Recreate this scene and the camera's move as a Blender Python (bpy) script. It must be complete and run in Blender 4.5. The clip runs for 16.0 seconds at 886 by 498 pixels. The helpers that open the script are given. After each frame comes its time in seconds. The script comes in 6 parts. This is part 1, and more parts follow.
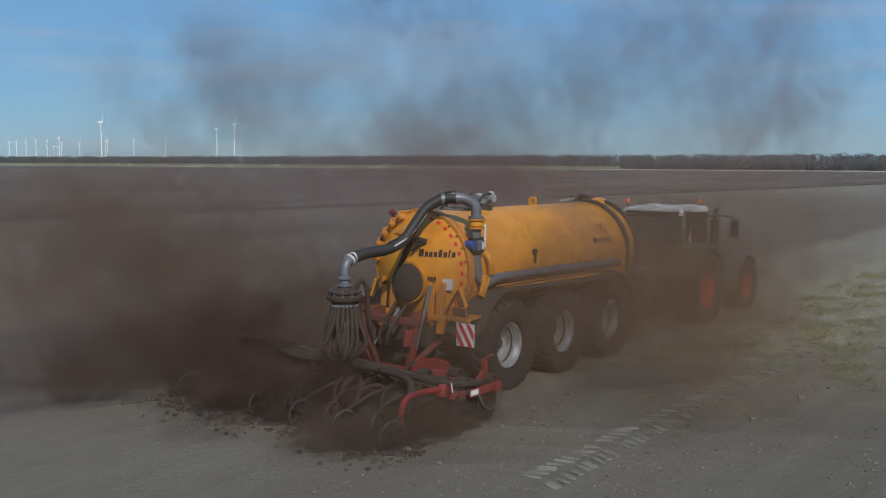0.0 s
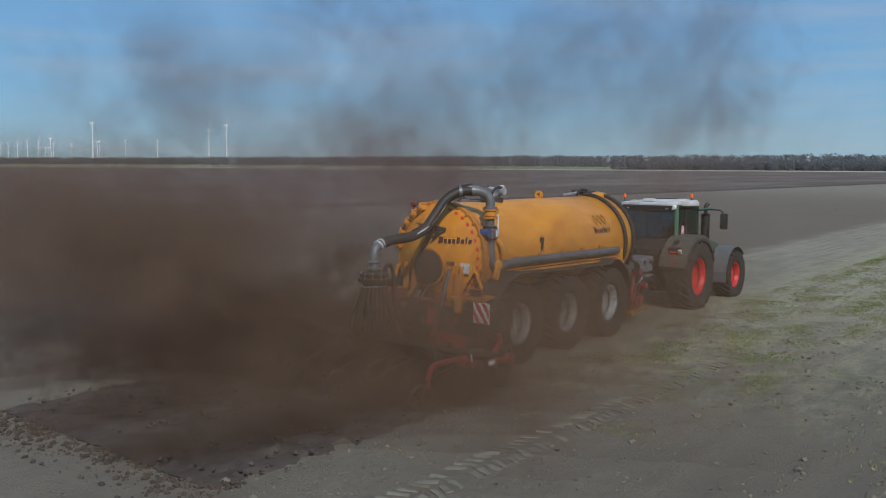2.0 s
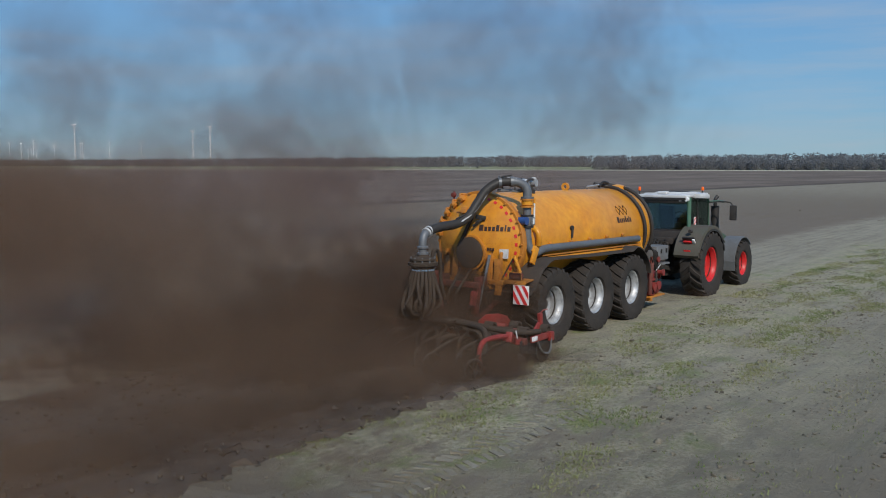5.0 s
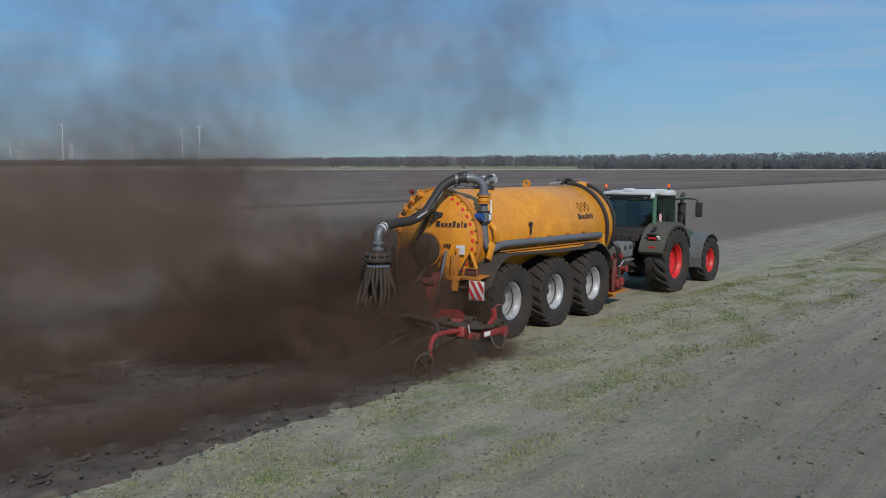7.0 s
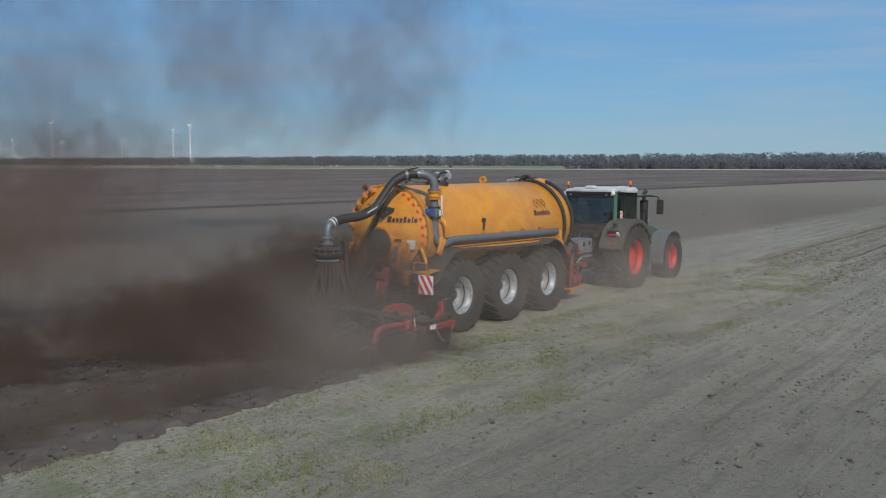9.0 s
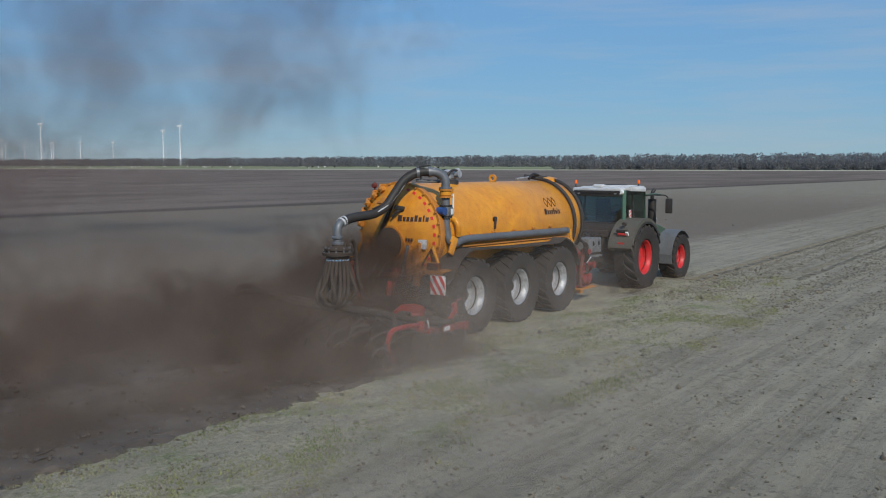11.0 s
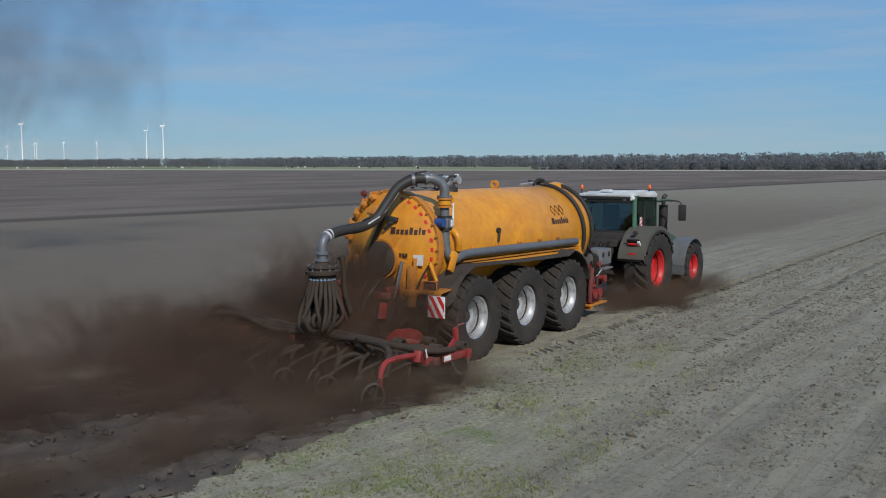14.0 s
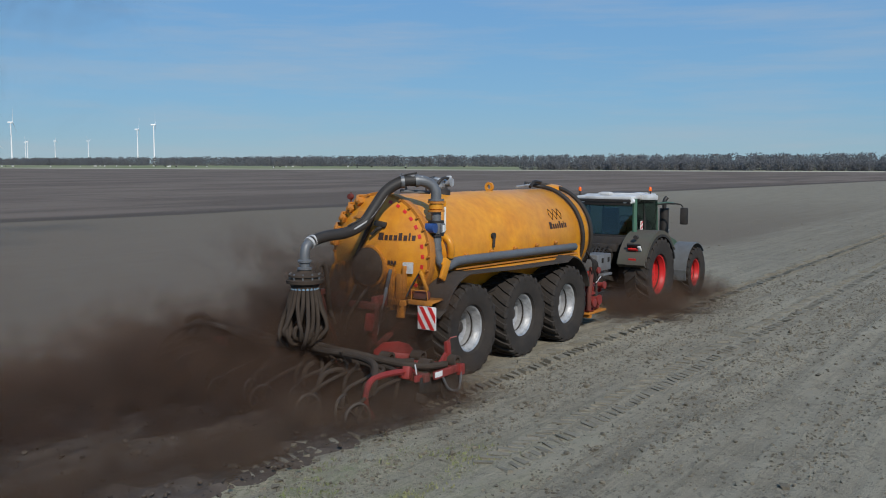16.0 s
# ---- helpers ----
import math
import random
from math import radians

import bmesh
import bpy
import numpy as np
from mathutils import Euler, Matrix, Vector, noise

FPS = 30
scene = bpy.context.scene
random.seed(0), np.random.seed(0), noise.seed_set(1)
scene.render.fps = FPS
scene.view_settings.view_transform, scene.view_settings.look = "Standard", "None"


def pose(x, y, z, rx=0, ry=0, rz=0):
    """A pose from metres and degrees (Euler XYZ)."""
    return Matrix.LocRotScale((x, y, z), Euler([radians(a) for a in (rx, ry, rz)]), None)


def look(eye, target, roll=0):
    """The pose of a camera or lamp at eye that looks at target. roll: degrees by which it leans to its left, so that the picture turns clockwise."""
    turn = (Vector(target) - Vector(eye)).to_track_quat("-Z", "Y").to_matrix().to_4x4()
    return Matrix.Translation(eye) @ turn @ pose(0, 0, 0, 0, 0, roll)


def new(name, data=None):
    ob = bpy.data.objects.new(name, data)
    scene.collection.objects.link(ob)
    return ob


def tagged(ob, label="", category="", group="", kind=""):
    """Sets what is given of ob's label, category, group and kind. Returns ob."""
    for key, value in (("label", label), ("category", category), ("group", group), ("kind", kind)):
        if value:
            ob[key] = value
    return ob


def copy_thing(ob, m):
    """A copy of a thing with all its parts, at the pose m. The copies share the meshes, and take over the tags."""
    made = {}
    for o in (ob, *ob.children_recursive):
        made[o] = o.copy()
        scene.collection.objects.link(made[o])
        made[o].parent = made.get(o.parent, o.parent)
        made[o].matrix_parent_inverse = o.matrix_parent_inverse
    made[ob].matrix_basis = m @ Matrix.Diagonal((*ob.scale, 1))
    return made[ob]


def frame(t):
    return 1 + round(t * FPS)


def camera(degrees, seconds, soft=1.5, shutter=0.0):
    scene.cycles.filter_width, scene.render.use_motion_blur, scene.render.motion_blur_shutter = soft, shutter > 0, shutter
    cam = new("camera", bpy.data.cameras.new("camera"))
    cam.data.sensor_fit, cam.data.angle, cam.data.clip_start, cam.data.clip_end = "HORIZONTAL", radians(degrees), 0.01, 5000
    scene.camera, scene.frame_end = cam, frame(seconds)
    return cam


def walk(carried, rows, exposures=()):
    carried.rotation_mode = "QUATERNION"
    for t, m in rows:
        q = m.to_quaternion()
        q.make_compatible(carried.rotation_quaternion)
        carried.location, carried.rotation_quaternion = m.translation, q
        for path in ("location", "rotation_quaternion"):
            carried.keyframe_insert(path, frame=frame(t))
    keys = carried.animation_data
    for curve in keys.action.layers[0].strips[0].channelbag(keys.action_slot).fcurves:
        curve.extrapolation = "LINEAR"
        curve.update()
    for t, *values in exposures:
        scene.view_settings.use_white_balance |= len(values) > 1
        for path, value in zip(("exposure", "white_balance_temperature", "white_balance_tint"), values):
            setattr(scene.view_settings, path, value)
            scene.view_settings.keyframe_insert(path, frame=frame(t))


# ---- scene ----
cam = camera(51.54, 16.0, soft=1.0)
# seconds, eye, target, roll
PATH = [
    (0.0, (-13.72, -10.72, 4.15), (-5.919, -4.542, 3.206), 0.17),
    (0.5, (-13.16, -11.01, 4.14), (-5.346, -4.835, 3.201), 0.17),
    (1.0, (-12.55, -11.28, 4.13), (-4.726, -5.121, 3.191), 0.22),
    (1.5, (-11.89, -11.43, 4.10), (-4.058, -5.289, 3.159), 0.16),
    (2.0, (-11.19, -11.48, 4.06), (-3.341, -5.354, 3.124), 0.13),
    (2.5, (-10.48, -11.49, 4.03), (-2.625, -5.380, 3.087), 0.15),
    (3.0, (-9.70, -11.46, 3.98), (-1.826, -5.372, 3.043), 0.12),
    (5.5, (-3.03, -11.43, 3.88), (4.914, -5.426, 2.953), -0.13),
    (6.0, (-1.29, -11.65, 3.86), (6.661, -5.659, 2.933), -0.17),
    (6.5, (0.51, -11.87, 3.85), (8.480, -5.901, 2.919), -0.17),
    (7.0, (2.33, -12.12, 3.83), (10.313, -6.172, 2.900), -0.16),
    (7.5, (4.15, -12.38, 3.81), (12.145, -6.448, 2.883), -0.16),
    (8.0, (5.90, -12.67, 3.80), (13.905, -6.744, 2.866), -0.06),
    (8.5, (7.62, -12.88, 3.77), (15.637, -6.977, 2.836), -0.03),
    (9.0, (9.38, -13.02, 3.76), (17.404, -7.132, 2.823), -0.03),
    (11.5, (18.11, -12.06, 3.68), (26.203, -6.256, 2.758), -0.11),
    (12.0, (20.04, -11.62, 3.70), (28.146, -5.839, 2.779), -0.14),
    (12.5, (22.02, -11.26, 3.74), (30.134, -5.487, 2.807), -0.10),
    (13.0, (24.04, -11.04, 3.75), (32.163, -5.292, 2.817), -0.13),
    (13.5, (26.24, -10.98, 3.78), (34.375, -5.247, 2.849), -0.15),
    (14.0, (28.55, -10.97, 3.79), (36.698, -5.251, 2.863), -0.14),
    (14.5, (30.84, -10.87, 3.81), (38.997, -5.167, 2.883), -0.07),
    (15.0, (32.96, -10.70, 3.82), (41.130, -5.007, 2.885), -0.03),
    (15.5, (34.84, -10.54, 3.82), (43.019, -4.868, 2.889), -0.01),
    (16.0, (36.59, -10.39, 3.82), (44.780, -4.726, 2.889), 0.03),
]
walk(cam, [(t, look(eye, target, roll)) for t, eye, target, roll in PATH])

# how far the rig has driven along +x: seconds, metres
TRAVEL = [(0.0, -0.00), (0.5, 1.00), (1.0, 2.02), (1.5, 3.10), (2.0, 4.25), (2.5, 5.44), (3.0, 6.66), (5.5, 14.19), (6.0, 15.86), (6.5, 17.53), (7.0, 19.21), (7.5, 20.91), (8.0, 22.58), (8.5, 24.26), (9.0, 25.93), (11.5, 34.45), (12.0, 36.21), (12.5, 37.98), (13.0, 39.74), (13.5, 41.51), (14.0, 43.30), (14.5, 45.09), (15.0, 46.87), (15.5, 48.66), (16.0, 50.44)]


def travel(t):
    """The rig's way at t seconds, on a smooth curve through TRAVEL."""
    ts, ss = zip(*TRAVEL)
    if t <= ts[0]:
        return ss[0] + (t - ts[0]) * (ss[1] - ss[0]) / (ts[1] - ts[0])
    slopes = np.gradient(np.array(ss), np.array(ts))
    i = min(max(int(np.searchsorted(ts, t)) - 1, 0), len(ts) - 2)
    h = ts[i + 1] - ts[i]
    u = (t - ts[i]) / h
    return float((1 + 2 * u) * (1 - u) ** 2 * ss[i] + u * (1 - u) ** 2 * h * slopes[i]
                 + u * u * (3 - 2 * u) * ss[i + 1] + u * u * (u - 1) * h * slopes[i + 1])


def when(x):
    """The time at which the rig has driven x metres (negative before the clip)."""
    lo, hi = -20.0, 16.0
    for _ in range(40):
        mid = (lo + hi) / 2
        lo, hi = (mid, hi) if travel(mid) < x else (lo, mid)
    return lo


# ---- light ----
SUN_DIR = Vector((-0.50, -0.62, 0.60)).normalized()      # towards the sun: behind and to the side of the rig
world = bpy.data.worlds.new("sky")
scene.world = world
world.use_nodes = True
wn, wl = world.node_tree.nodes, world.node_tree.links
sky = wn.new("ShaderNodeTexSky")
sky.sky_type, sky.sun_disc = "NISHITA", False
sky.sun_elevation = math.asin(SUN_DIR.z)
sky.sun_rotation = math.atan2(SUN_DIR.x, SUN_DIR.y)
sky.air_density, sky.dust_density, sky.ozone_density, sky.altitude = 1.0, 0.0, 5.0, 0
# thin high cirrus, drawn out sideways
wco, wmap = wn.new("ShaderNodeTexCoord"), wn.new("ShaderNodeMapping")
wmap.inputs["Scale"].default_value = (3.0, 2.2, 26.0)
wmap.inputs["Rotation"].default_value = (0.03, -0.05, 0.3)
cirrus, cramp, cmix = wn.new("ShaderNodeTexNoise"), wn.new("ShaderNodeValToRGB"), wn.new("ShaderNodeMixRGB")
cirrus.inputs["Scale"].default_value, cirrus.inputs["Detail"].default_value = 1.3, 9.0
cirrus.inputs["Roughness"].default_value = 0.62
cramp.color_ramp.elements[0].position, cramp.color_ramp.elements[1].position = 0.47, 0.85
cramp.color_ramp.elements[1].color = (0.55, 0.55, 0.55, 1)
cmix.inputs[2].default_value = (6.0, 6.6, 7.4, 1)
wl.new(wco.outputs["Generated"], wmap.inputs["Vector"])
wl.new(wmap.outputs[0], cirrus.inputs["Vector"])
wl.new(cirrus.outputs["Fac"], cramp.inputs["Fac"])
wl.new(cramp.outputs["Color"], cmix.inputs["Fac"])
# spring haze: evens the sky out towards a soft blue, greyer near the horizon
wsep, wramp, hazy = wn.new("ShaderNodeSeparateXYZ"), wn.new("ShaderNodeValToRGB"), wn.new("ShaderNodeMixRGB")
wl.new(wco.outputs["Generated"], wsep.inputs[0])
wl.new(wsep.outputs["Z"], wramp.inputs["Fac"])
e = wramp.color_ramp.elements
e[0].position, e[0].color = 0.0, (3.4, 6.0, 7.9, 1)
e[1].position, e[1].color = 0.22, (2.05, 4.95, 9.6, 1)
mid = e.new(0.07)
mid.color = (2.65, 5.8, 9.2, 1)
hazy.inputs["Fac"].default_value = 0.8
wl.new(sky.outputs["Color"], hazy.inputs[1])
wl.new(wramp.outputs["Color"], hazy.inputs[2])
wl.new(hazy.outputs["Color"], cmix.inputs[1])
wl.new(cmix.outputs["Color"], wn["Background"].inputs["Color"])
wn["Background"].inputs["Strength"].default_value = 0.07
sun = new("sun", bpy.data.lights.new("sun", "SUN"))
sun.data.energy, sun.data.angle, sun.data.color = 3.6, radians(0.53), (1.0, 0.95, 0.87)
sun.matrix_world = look((0, 0, 60), Vector((0, 0, 60)) - SUN_DIR)
scene.view_settings.exposure = 0.0
scene.cycles.transparent_max_bounces = 96


# ---- materials ----
def material(name, base, rough=0.6, metal=0.0, second=None, amount=0.5, scale=6.0, grain=60.0, bump=0.1,
             dust=0.0, dust_low=None, per_piece=0.0, spec=0.4):
    """A surface: base colour, broken by patches of a second colour, fine grain, and a film of soil dust."""
    m = bpy.data.materials.new(name)
    m.use_nodes = True
    n, l = m.node_tree.nodes, m.node_tree.links
    b = n["Principled BSDF"]
    co = n.new("ShaderNodeTexCoord")
    big, fine = n.new("ShaderNodeTexNoise"), n.new("ShaderNodeTexNoise")
    big.inputs["Scale"].default_value, big.inputs["Detail"].default_value = scale, 6
    fine.inputs["Scale"].default_value, fine.inputs["Detail"].default_value = grain, 4
    for x in (big, fine):
        l.new(co.outputs["Object"], x.inputs["Vector"])
    second = second or tuple(c * 0.72 for c in base)
    ramp, mix = n.new("ShaderNodeValToRGB"), n.new("ShaderNodeMixRGB")
    ramp.color_ramp.elements[0].position, ramp.color_ramp.elements[1].position = 0.42, 0.68
    ramp.color_ramp.elements[1].color = (amount, amount, amount, 1)
    mix.inputs[1].default_value, mix.inputs[2].default_value = (*base, 1), (*second, 1)
    l.new(big.outputs["Fac"], ramp.inputs["Fac"])
    l.new(ramp.outputs["Color"], mix.inputs["Fac"])
    out = mix.outputs["Color"]
    gm = n.new("ShaderNodeMixRGB")
    gm.blend_type = "OVERLAY"
    gm.inputs["Fac"].default_value = 0.35
    l.new(out, gm.inputs[1])
    l.new(fine.outputs["Fac"], gm.inputs[2])
    out = gm.outputs["Color"]
    rr = n.new("ShaderNodeMapRange")
    rr.inputs["To Min"].default_value, rr.inputs["To Max"].default_value = rough * 0.8, min(1.0, rough * 1.25)
    l.new(big.outputs["Fac"], rr.inputs["Value"])
    l.new(rr.outputs[0], b.inputs["Roughness"])
    if dust:
        dn, dr, dm = n.new("ShaderNodeTexNoise"), n.new("ShaderNodeMapRange"), n.new("ShaderNodeMixRGB")
        dn.inputs["Scale"].default_value, dn.inputs["Detail"].default_value = 2.3, 8
        dn.inputs["Roughness"].default_value = 0.65
        l.new(co.outputs["Object"], dn.inputs["Vector"])
        dr.inputs["From Min"].default_value, dr.inputs["From Max"].default_value = 0.3, 0.75
        dr.inputs["To Min"].default_value, dr.inputs["To Max"].default_value = dust * 0.3, min(1.0, dust * 1.5)
        l.new(dn.outputs["Fac"], dr.inputs["Value"])
        dm.inputs[2].default_value = (0.078, 0.06, 0.048, 1)
        l.new(dr.outputs[0], dm.inputs["Fac"])
        l.new(out, dm.inputs[1])
        out = dm.outputs["Color"]
    if per_piece:
        oi, pm, pr = n.new("ShaderNodeObjectInfo"), n.new("ShaderNodeMixRGB"), n.new("ShaderNodeMapRange")
        pm.blend_type, pm.inputs["Fac"].default_value = "MULTIPLY", 1.0
        pr.inputs["To Min"].default_value, pr.inputs["To Max"].default_value = 1 - per_piece, 1 + per_piece
        l.new(oi.outputs["Random"], pr.inputs["Value"])
        l.new(out, pm.inputs[1])
        l.new(pr.outputs[0], pm.inputs[2])
        out = pm.outputs["Color"]
    l.new(out, b.inputs["Base Color"])
    b.inputs["Metallic"].default_value = metal
    b.inputs["Specular IOR Level"].default_value = spec
    if bump:
        bp = n.new("ShaderNodeBump")
        bp.inputs["Strength"].default_value, bp.inputs["Distance"].default_value = bump, 0.01
        l.new(fine.outputs["Fac"], bp.inputs["Height"])
        l.new(bp.outputs["Normal"], b.inputs["Normal"])
    return m


ORANGE = material("orange_paint", (0.68, 0.275, 0.014), 0.36, 0, (0.57, 0.2, 0.012), 0.6, 1.4, 7, 0.02, dust=0.17)
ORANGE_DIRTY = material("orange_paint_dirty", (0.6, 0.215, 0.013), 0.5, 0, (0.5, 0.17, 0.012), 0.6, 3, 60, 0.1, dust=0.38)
RED = material("red_paint", (0.3, 0.013, 0.011), 0.5, 0, (0.2, 0.013, 0.011), 0.6, 4, 60, 0.1, dust=0.42)
RED_DUSTY = material("dust_caked_red_paint", (0.2, 0.018, 0.013), 0.7, 0, (0.12, 0.02, 0.015), 0.6, 4, 60, 0.2, dust=0.65, spec=0.2)
RED_RIM = material("red_rim_paint", (0.62, 0.012, 0.016), 0.45, 0, (0.42, 0.012, 0.012), 0.5, 4, 50, 0.05, dust=0.22)
RED_MARK = material("red_reflector", (0.62, 0.02, 0.02), 0.35, 0, None, 0.3, 6, 60, 0.02, dust=0.15)
WHITE_MARK = material("white_reflector", (0.8, 0.8, 0.78), 0.4, 0, (0.62, 0.6, 0.57), 0.5, 6, 60, 0.02, dust=0.15)
WHITE_ROOF = material("white_roof_paint", (0.7, 0.7, 0.69), 0.45, 0, (0.5, 0.48, 0.45), 0.6, 3, 60, 0.03, dust=0.3)
GALV = material("galvanised_steel", (0.55, 0.56, 0.57), 0.48, 0.55, (0.3, 0.3, 0.3), 0.7, 9, 80, 0.1, dust=0.22)
GREY_PIPE = material("grey_painted_pipe", (0.155, 0.17, 0.185), 0.45, 0.3, (0.14, 0.145, 0.15), 0.5, 6, 60, 0.06, dust=0.3)
STEEL_BOX = material("grey_box_paint", (0.22, 0.23, 0.24), 0.5, 0.2, (0.15, 0.15, 0.15), 0.5, 5, 60, 0.06, dust=0.4)
RUBBER = material("tyre_rubber", (0.02, 0.019, 0.018), 0.8, 0, (0.034, 0.029, 0.025), 0.6, 5, 70, 0.3, dust=0.3, spec=0.25)
HOSE = material("black_hose_rubber", (0.018, 0.018, 0.018), 0.55, 0, (0.032, 0.029, 0.026), 0.5, 7, 90, 0.2, dust=0.2, spec=0.3)
HOSE_SOILED = material("soiled_hose_rubber", (0.026, 0.021, 0.017), 0.9, 0, (0.05, 0.037, 0.028), 0.7, 7, 90, 0.3, dust=0.5, spec=0.08)
BLACK = material("black_paint", (0.018, 0.018, 0.018), 0.55, 0.1, (0.032, 0.029, 0.027), 0.5, 5, 70, 0.1, dust=0.2, spec=0.3)
LETTER = material("dark_lettering", (0.04, 0.018, 0.012), 0.5, 0, None, 0.4, 9, 90, 0.0, dust=0.12)
SOIL_STEEL = material("soil_caked_steel", (0.038, 0.03, 0.024), 0.92, 0.0, (0.062, 0.047, 0.037), 0.6, 6, 60, 0.4, dust=0.5, spec=0.08)
DISC_STEEL = material("worn_disc_steel", (0.07, 0.06, 0.05), 0.7, 0.1, (0.045, 0.036, 0.03), 0.9, 5, 60, 0.2, dust=0.5)
CHROME = material("bright_clamp_metal", (0.75, 0.75, 0.76), 0.22, 1.0, (0.4, 0.4, 0.4), 0.4, 12, 80, 0.0, dust=0.1)
GREEN = material("dark_green_paint", (0.035, 0.1, 0.06), 0.4, 0, (0.03, 0.07, 0.045), 0.5, 4, 60, 0.05, dust=0.3)
GREEN_PILLAR = material("mid_green_paint", (0.05, 0.15, 0.09), 0.4, 0, (0.04, 0.11, 0.07), 0.5, 4, 60, 0.05, dust=0.25)
GREEN_DUSTY = material("dusty_green_fender", (0.075, 0.085, 0.06), 0.7, 0, (0.1, 0.085, 0.066), 0.7, 3, 60, 0.1, dust=0.7)
FENDER = material("dusty_black_fender", (0.03, 0.028, 0.026), 0.75, 0, (0.06, 0.05, 0.042), 0.6, 4, 60, 0.15, dust=0.55, spec=0.2)
GREY_FENDER = material("grey_plastic_fender", (0.13, 0.145, 0.155), 0.6, 0, (0.09, 0.095, 0.1), 0.5, 4, 60, 0.08, dust=0.4)
DARK_MACHINE = material("dark_machine_metal", (0.035, 0.036, 0.037), 0.6, 0.4, (0.07, 0.06, 0.05), 0.6, 6, 70, 0.2, dust=0.5)
BLUE = material("blue_valve_paint", (0.02, 0.07, 0.24), 0.4, 0, (0.02, 0.05, 0.14), 0.5, 6, 70, 0.05, dust=0.2)
BEACON = material("amber_beacon_plastic", (0.85, 0.13, 0.015), 0.2, 0, None, 0.3, 8, 60, 0.0)
SEAT_CLOTH = material("dark_seat_cloth", (0.03, 0.03, 0.032), 0.9, 0, None, 0.4, 9, 120, 0.2)
PLATE = material("pale_plate", (0.5, 0.5, 0.5), 0.5, 0, (0.34, 0.32, 0.3), 0.5, 9, 80, 0.02, dust=0.15)
TURBINE_WHITE = material("turbine_white", (0.8, 0.81, 0.82), 0.5, 0, (0.7, 0.71, 0.72), 0.4, 0.05, 3, 0.0)
BARK = material("bare_tree_wood", (0.15, 0.138, 0.128), 0.95, 0, (0.11, 0.112, 0.095), 0.8, 0.06, 2, 0.0)
COW_WHITE = material("white_hide", (0.7, 0.67, 0.62), 0.9, 0, (0.5, 0.45, 0.4), 0.5, 2, 20, 0.0)
COW_DARK = material("dark_hide", (0.04, 0.035, 0.03), 0.9, 0, None, 0.5, 2, 20, 0.0)
BIRD_DARK = material("dark_feathers", (0.03, 0.03, 0.03), 0.8, 0, None, 0.5, 20, 90, 0.0)
SOIL_DARK = material("moist_turned_soil", (0.06, 0.046, 0.037), 0.95, 0, (0.095, 0.076, 0.061), 0.8, 1.7, 30, 0.8, per_piece=0.08, spec=0.2)
PRESSED = material("pressed_soil", (0.2, 0.181, 0.14), 0.95, 0, (0.14, 0.126, 0.097), 0.8, 3.0, 40, 0.6, spec=0.2)
CLOD = material("dry_soil_clod", (0.16, 0.14, 0.105), 0.95, 0, (0.09, 0.077, 0.058), 0.8, 3.5, 40, 0.7, spec=0.2)
GRASS = material("short_pale_grass", (0.22, 0.215, 0.1), 0.9, 0, (0.085, 0.13, 0.03), 0.95, 0.35, 6, 0.0, spec=0.15)


def twig_material():
    """Fine bare twigs: light falls on them and through between them."""
    m = bpy.data.materials.new("fine_bare_twigs")
    m.use_nodes = True
    n, l = m.node_tree.nodes, m.node_tree.links
    n.remove(n["Principled BSDF"])
    co, t, r = n.new("ShaderNodeTexCoord"), n.new("ShaderNodeTexNoise"), n.new("ShaderNodeMixRGB")
    t.inputs["Scale"].default_value, t.inputs["Detail"].default_value = 0.05, 4
    l.new(co.outputs["Object"], t.inputs["Vector"])
    l.new(t.outputs["Fac"], r.inputs["Fac"])
    r.inputs[1].default_value, r.inputs[2].default_value = (0.225, 0.218, 0.222, 1), (0.17, 0.175, 0.175, 1)
    df, tl, mx = n.new("ShaderNodeBsdfDiffuse"), n.new("ShaderNodeBsdfTranslucent"), n.new("ShaderNodeMixShader")
    for x in (df, tl):
        l.new(r.outputs["Color"], x.inputs["Color"])
    l.new(df.outputs[0], mx.inputs[1])
    l.new(tl.outputs[0], mx.inputs[2])
    l.new(mx.outputs[0], n["Material Output"].inputs["Surface"])
    return m


TWIG = twig_material()


def glass(name, tint, rough=0.02):
    m = bpy.data.materials.new(name)
    m.use_nodes = True
    n, l = m.node_tree.nodes, m.node_tree.links
    tr, gl, mx = n.new("ShaderNodeBsdfTransparent"), n.new("ShaderNodeBsdfGlossy"), n.new("ShaderNodeMixShader")
    tr.inputs["Color"].default_value = (*tint, 1)
    gl.inputs["Roughness"].default_value = rough
    mx.inputs[0].default_value = 0.07
    l.new(tr.outputs[0], mx.inputs[1])
    l.new(gl.outputs[0], mx.inputs[2])
    l.new(mx.outputs[0], n["Material Output"].inputs["Surface"])
    return m


GLASS = glass("green_tinted_cab_glass", (0.5, 0.6, 0.57))


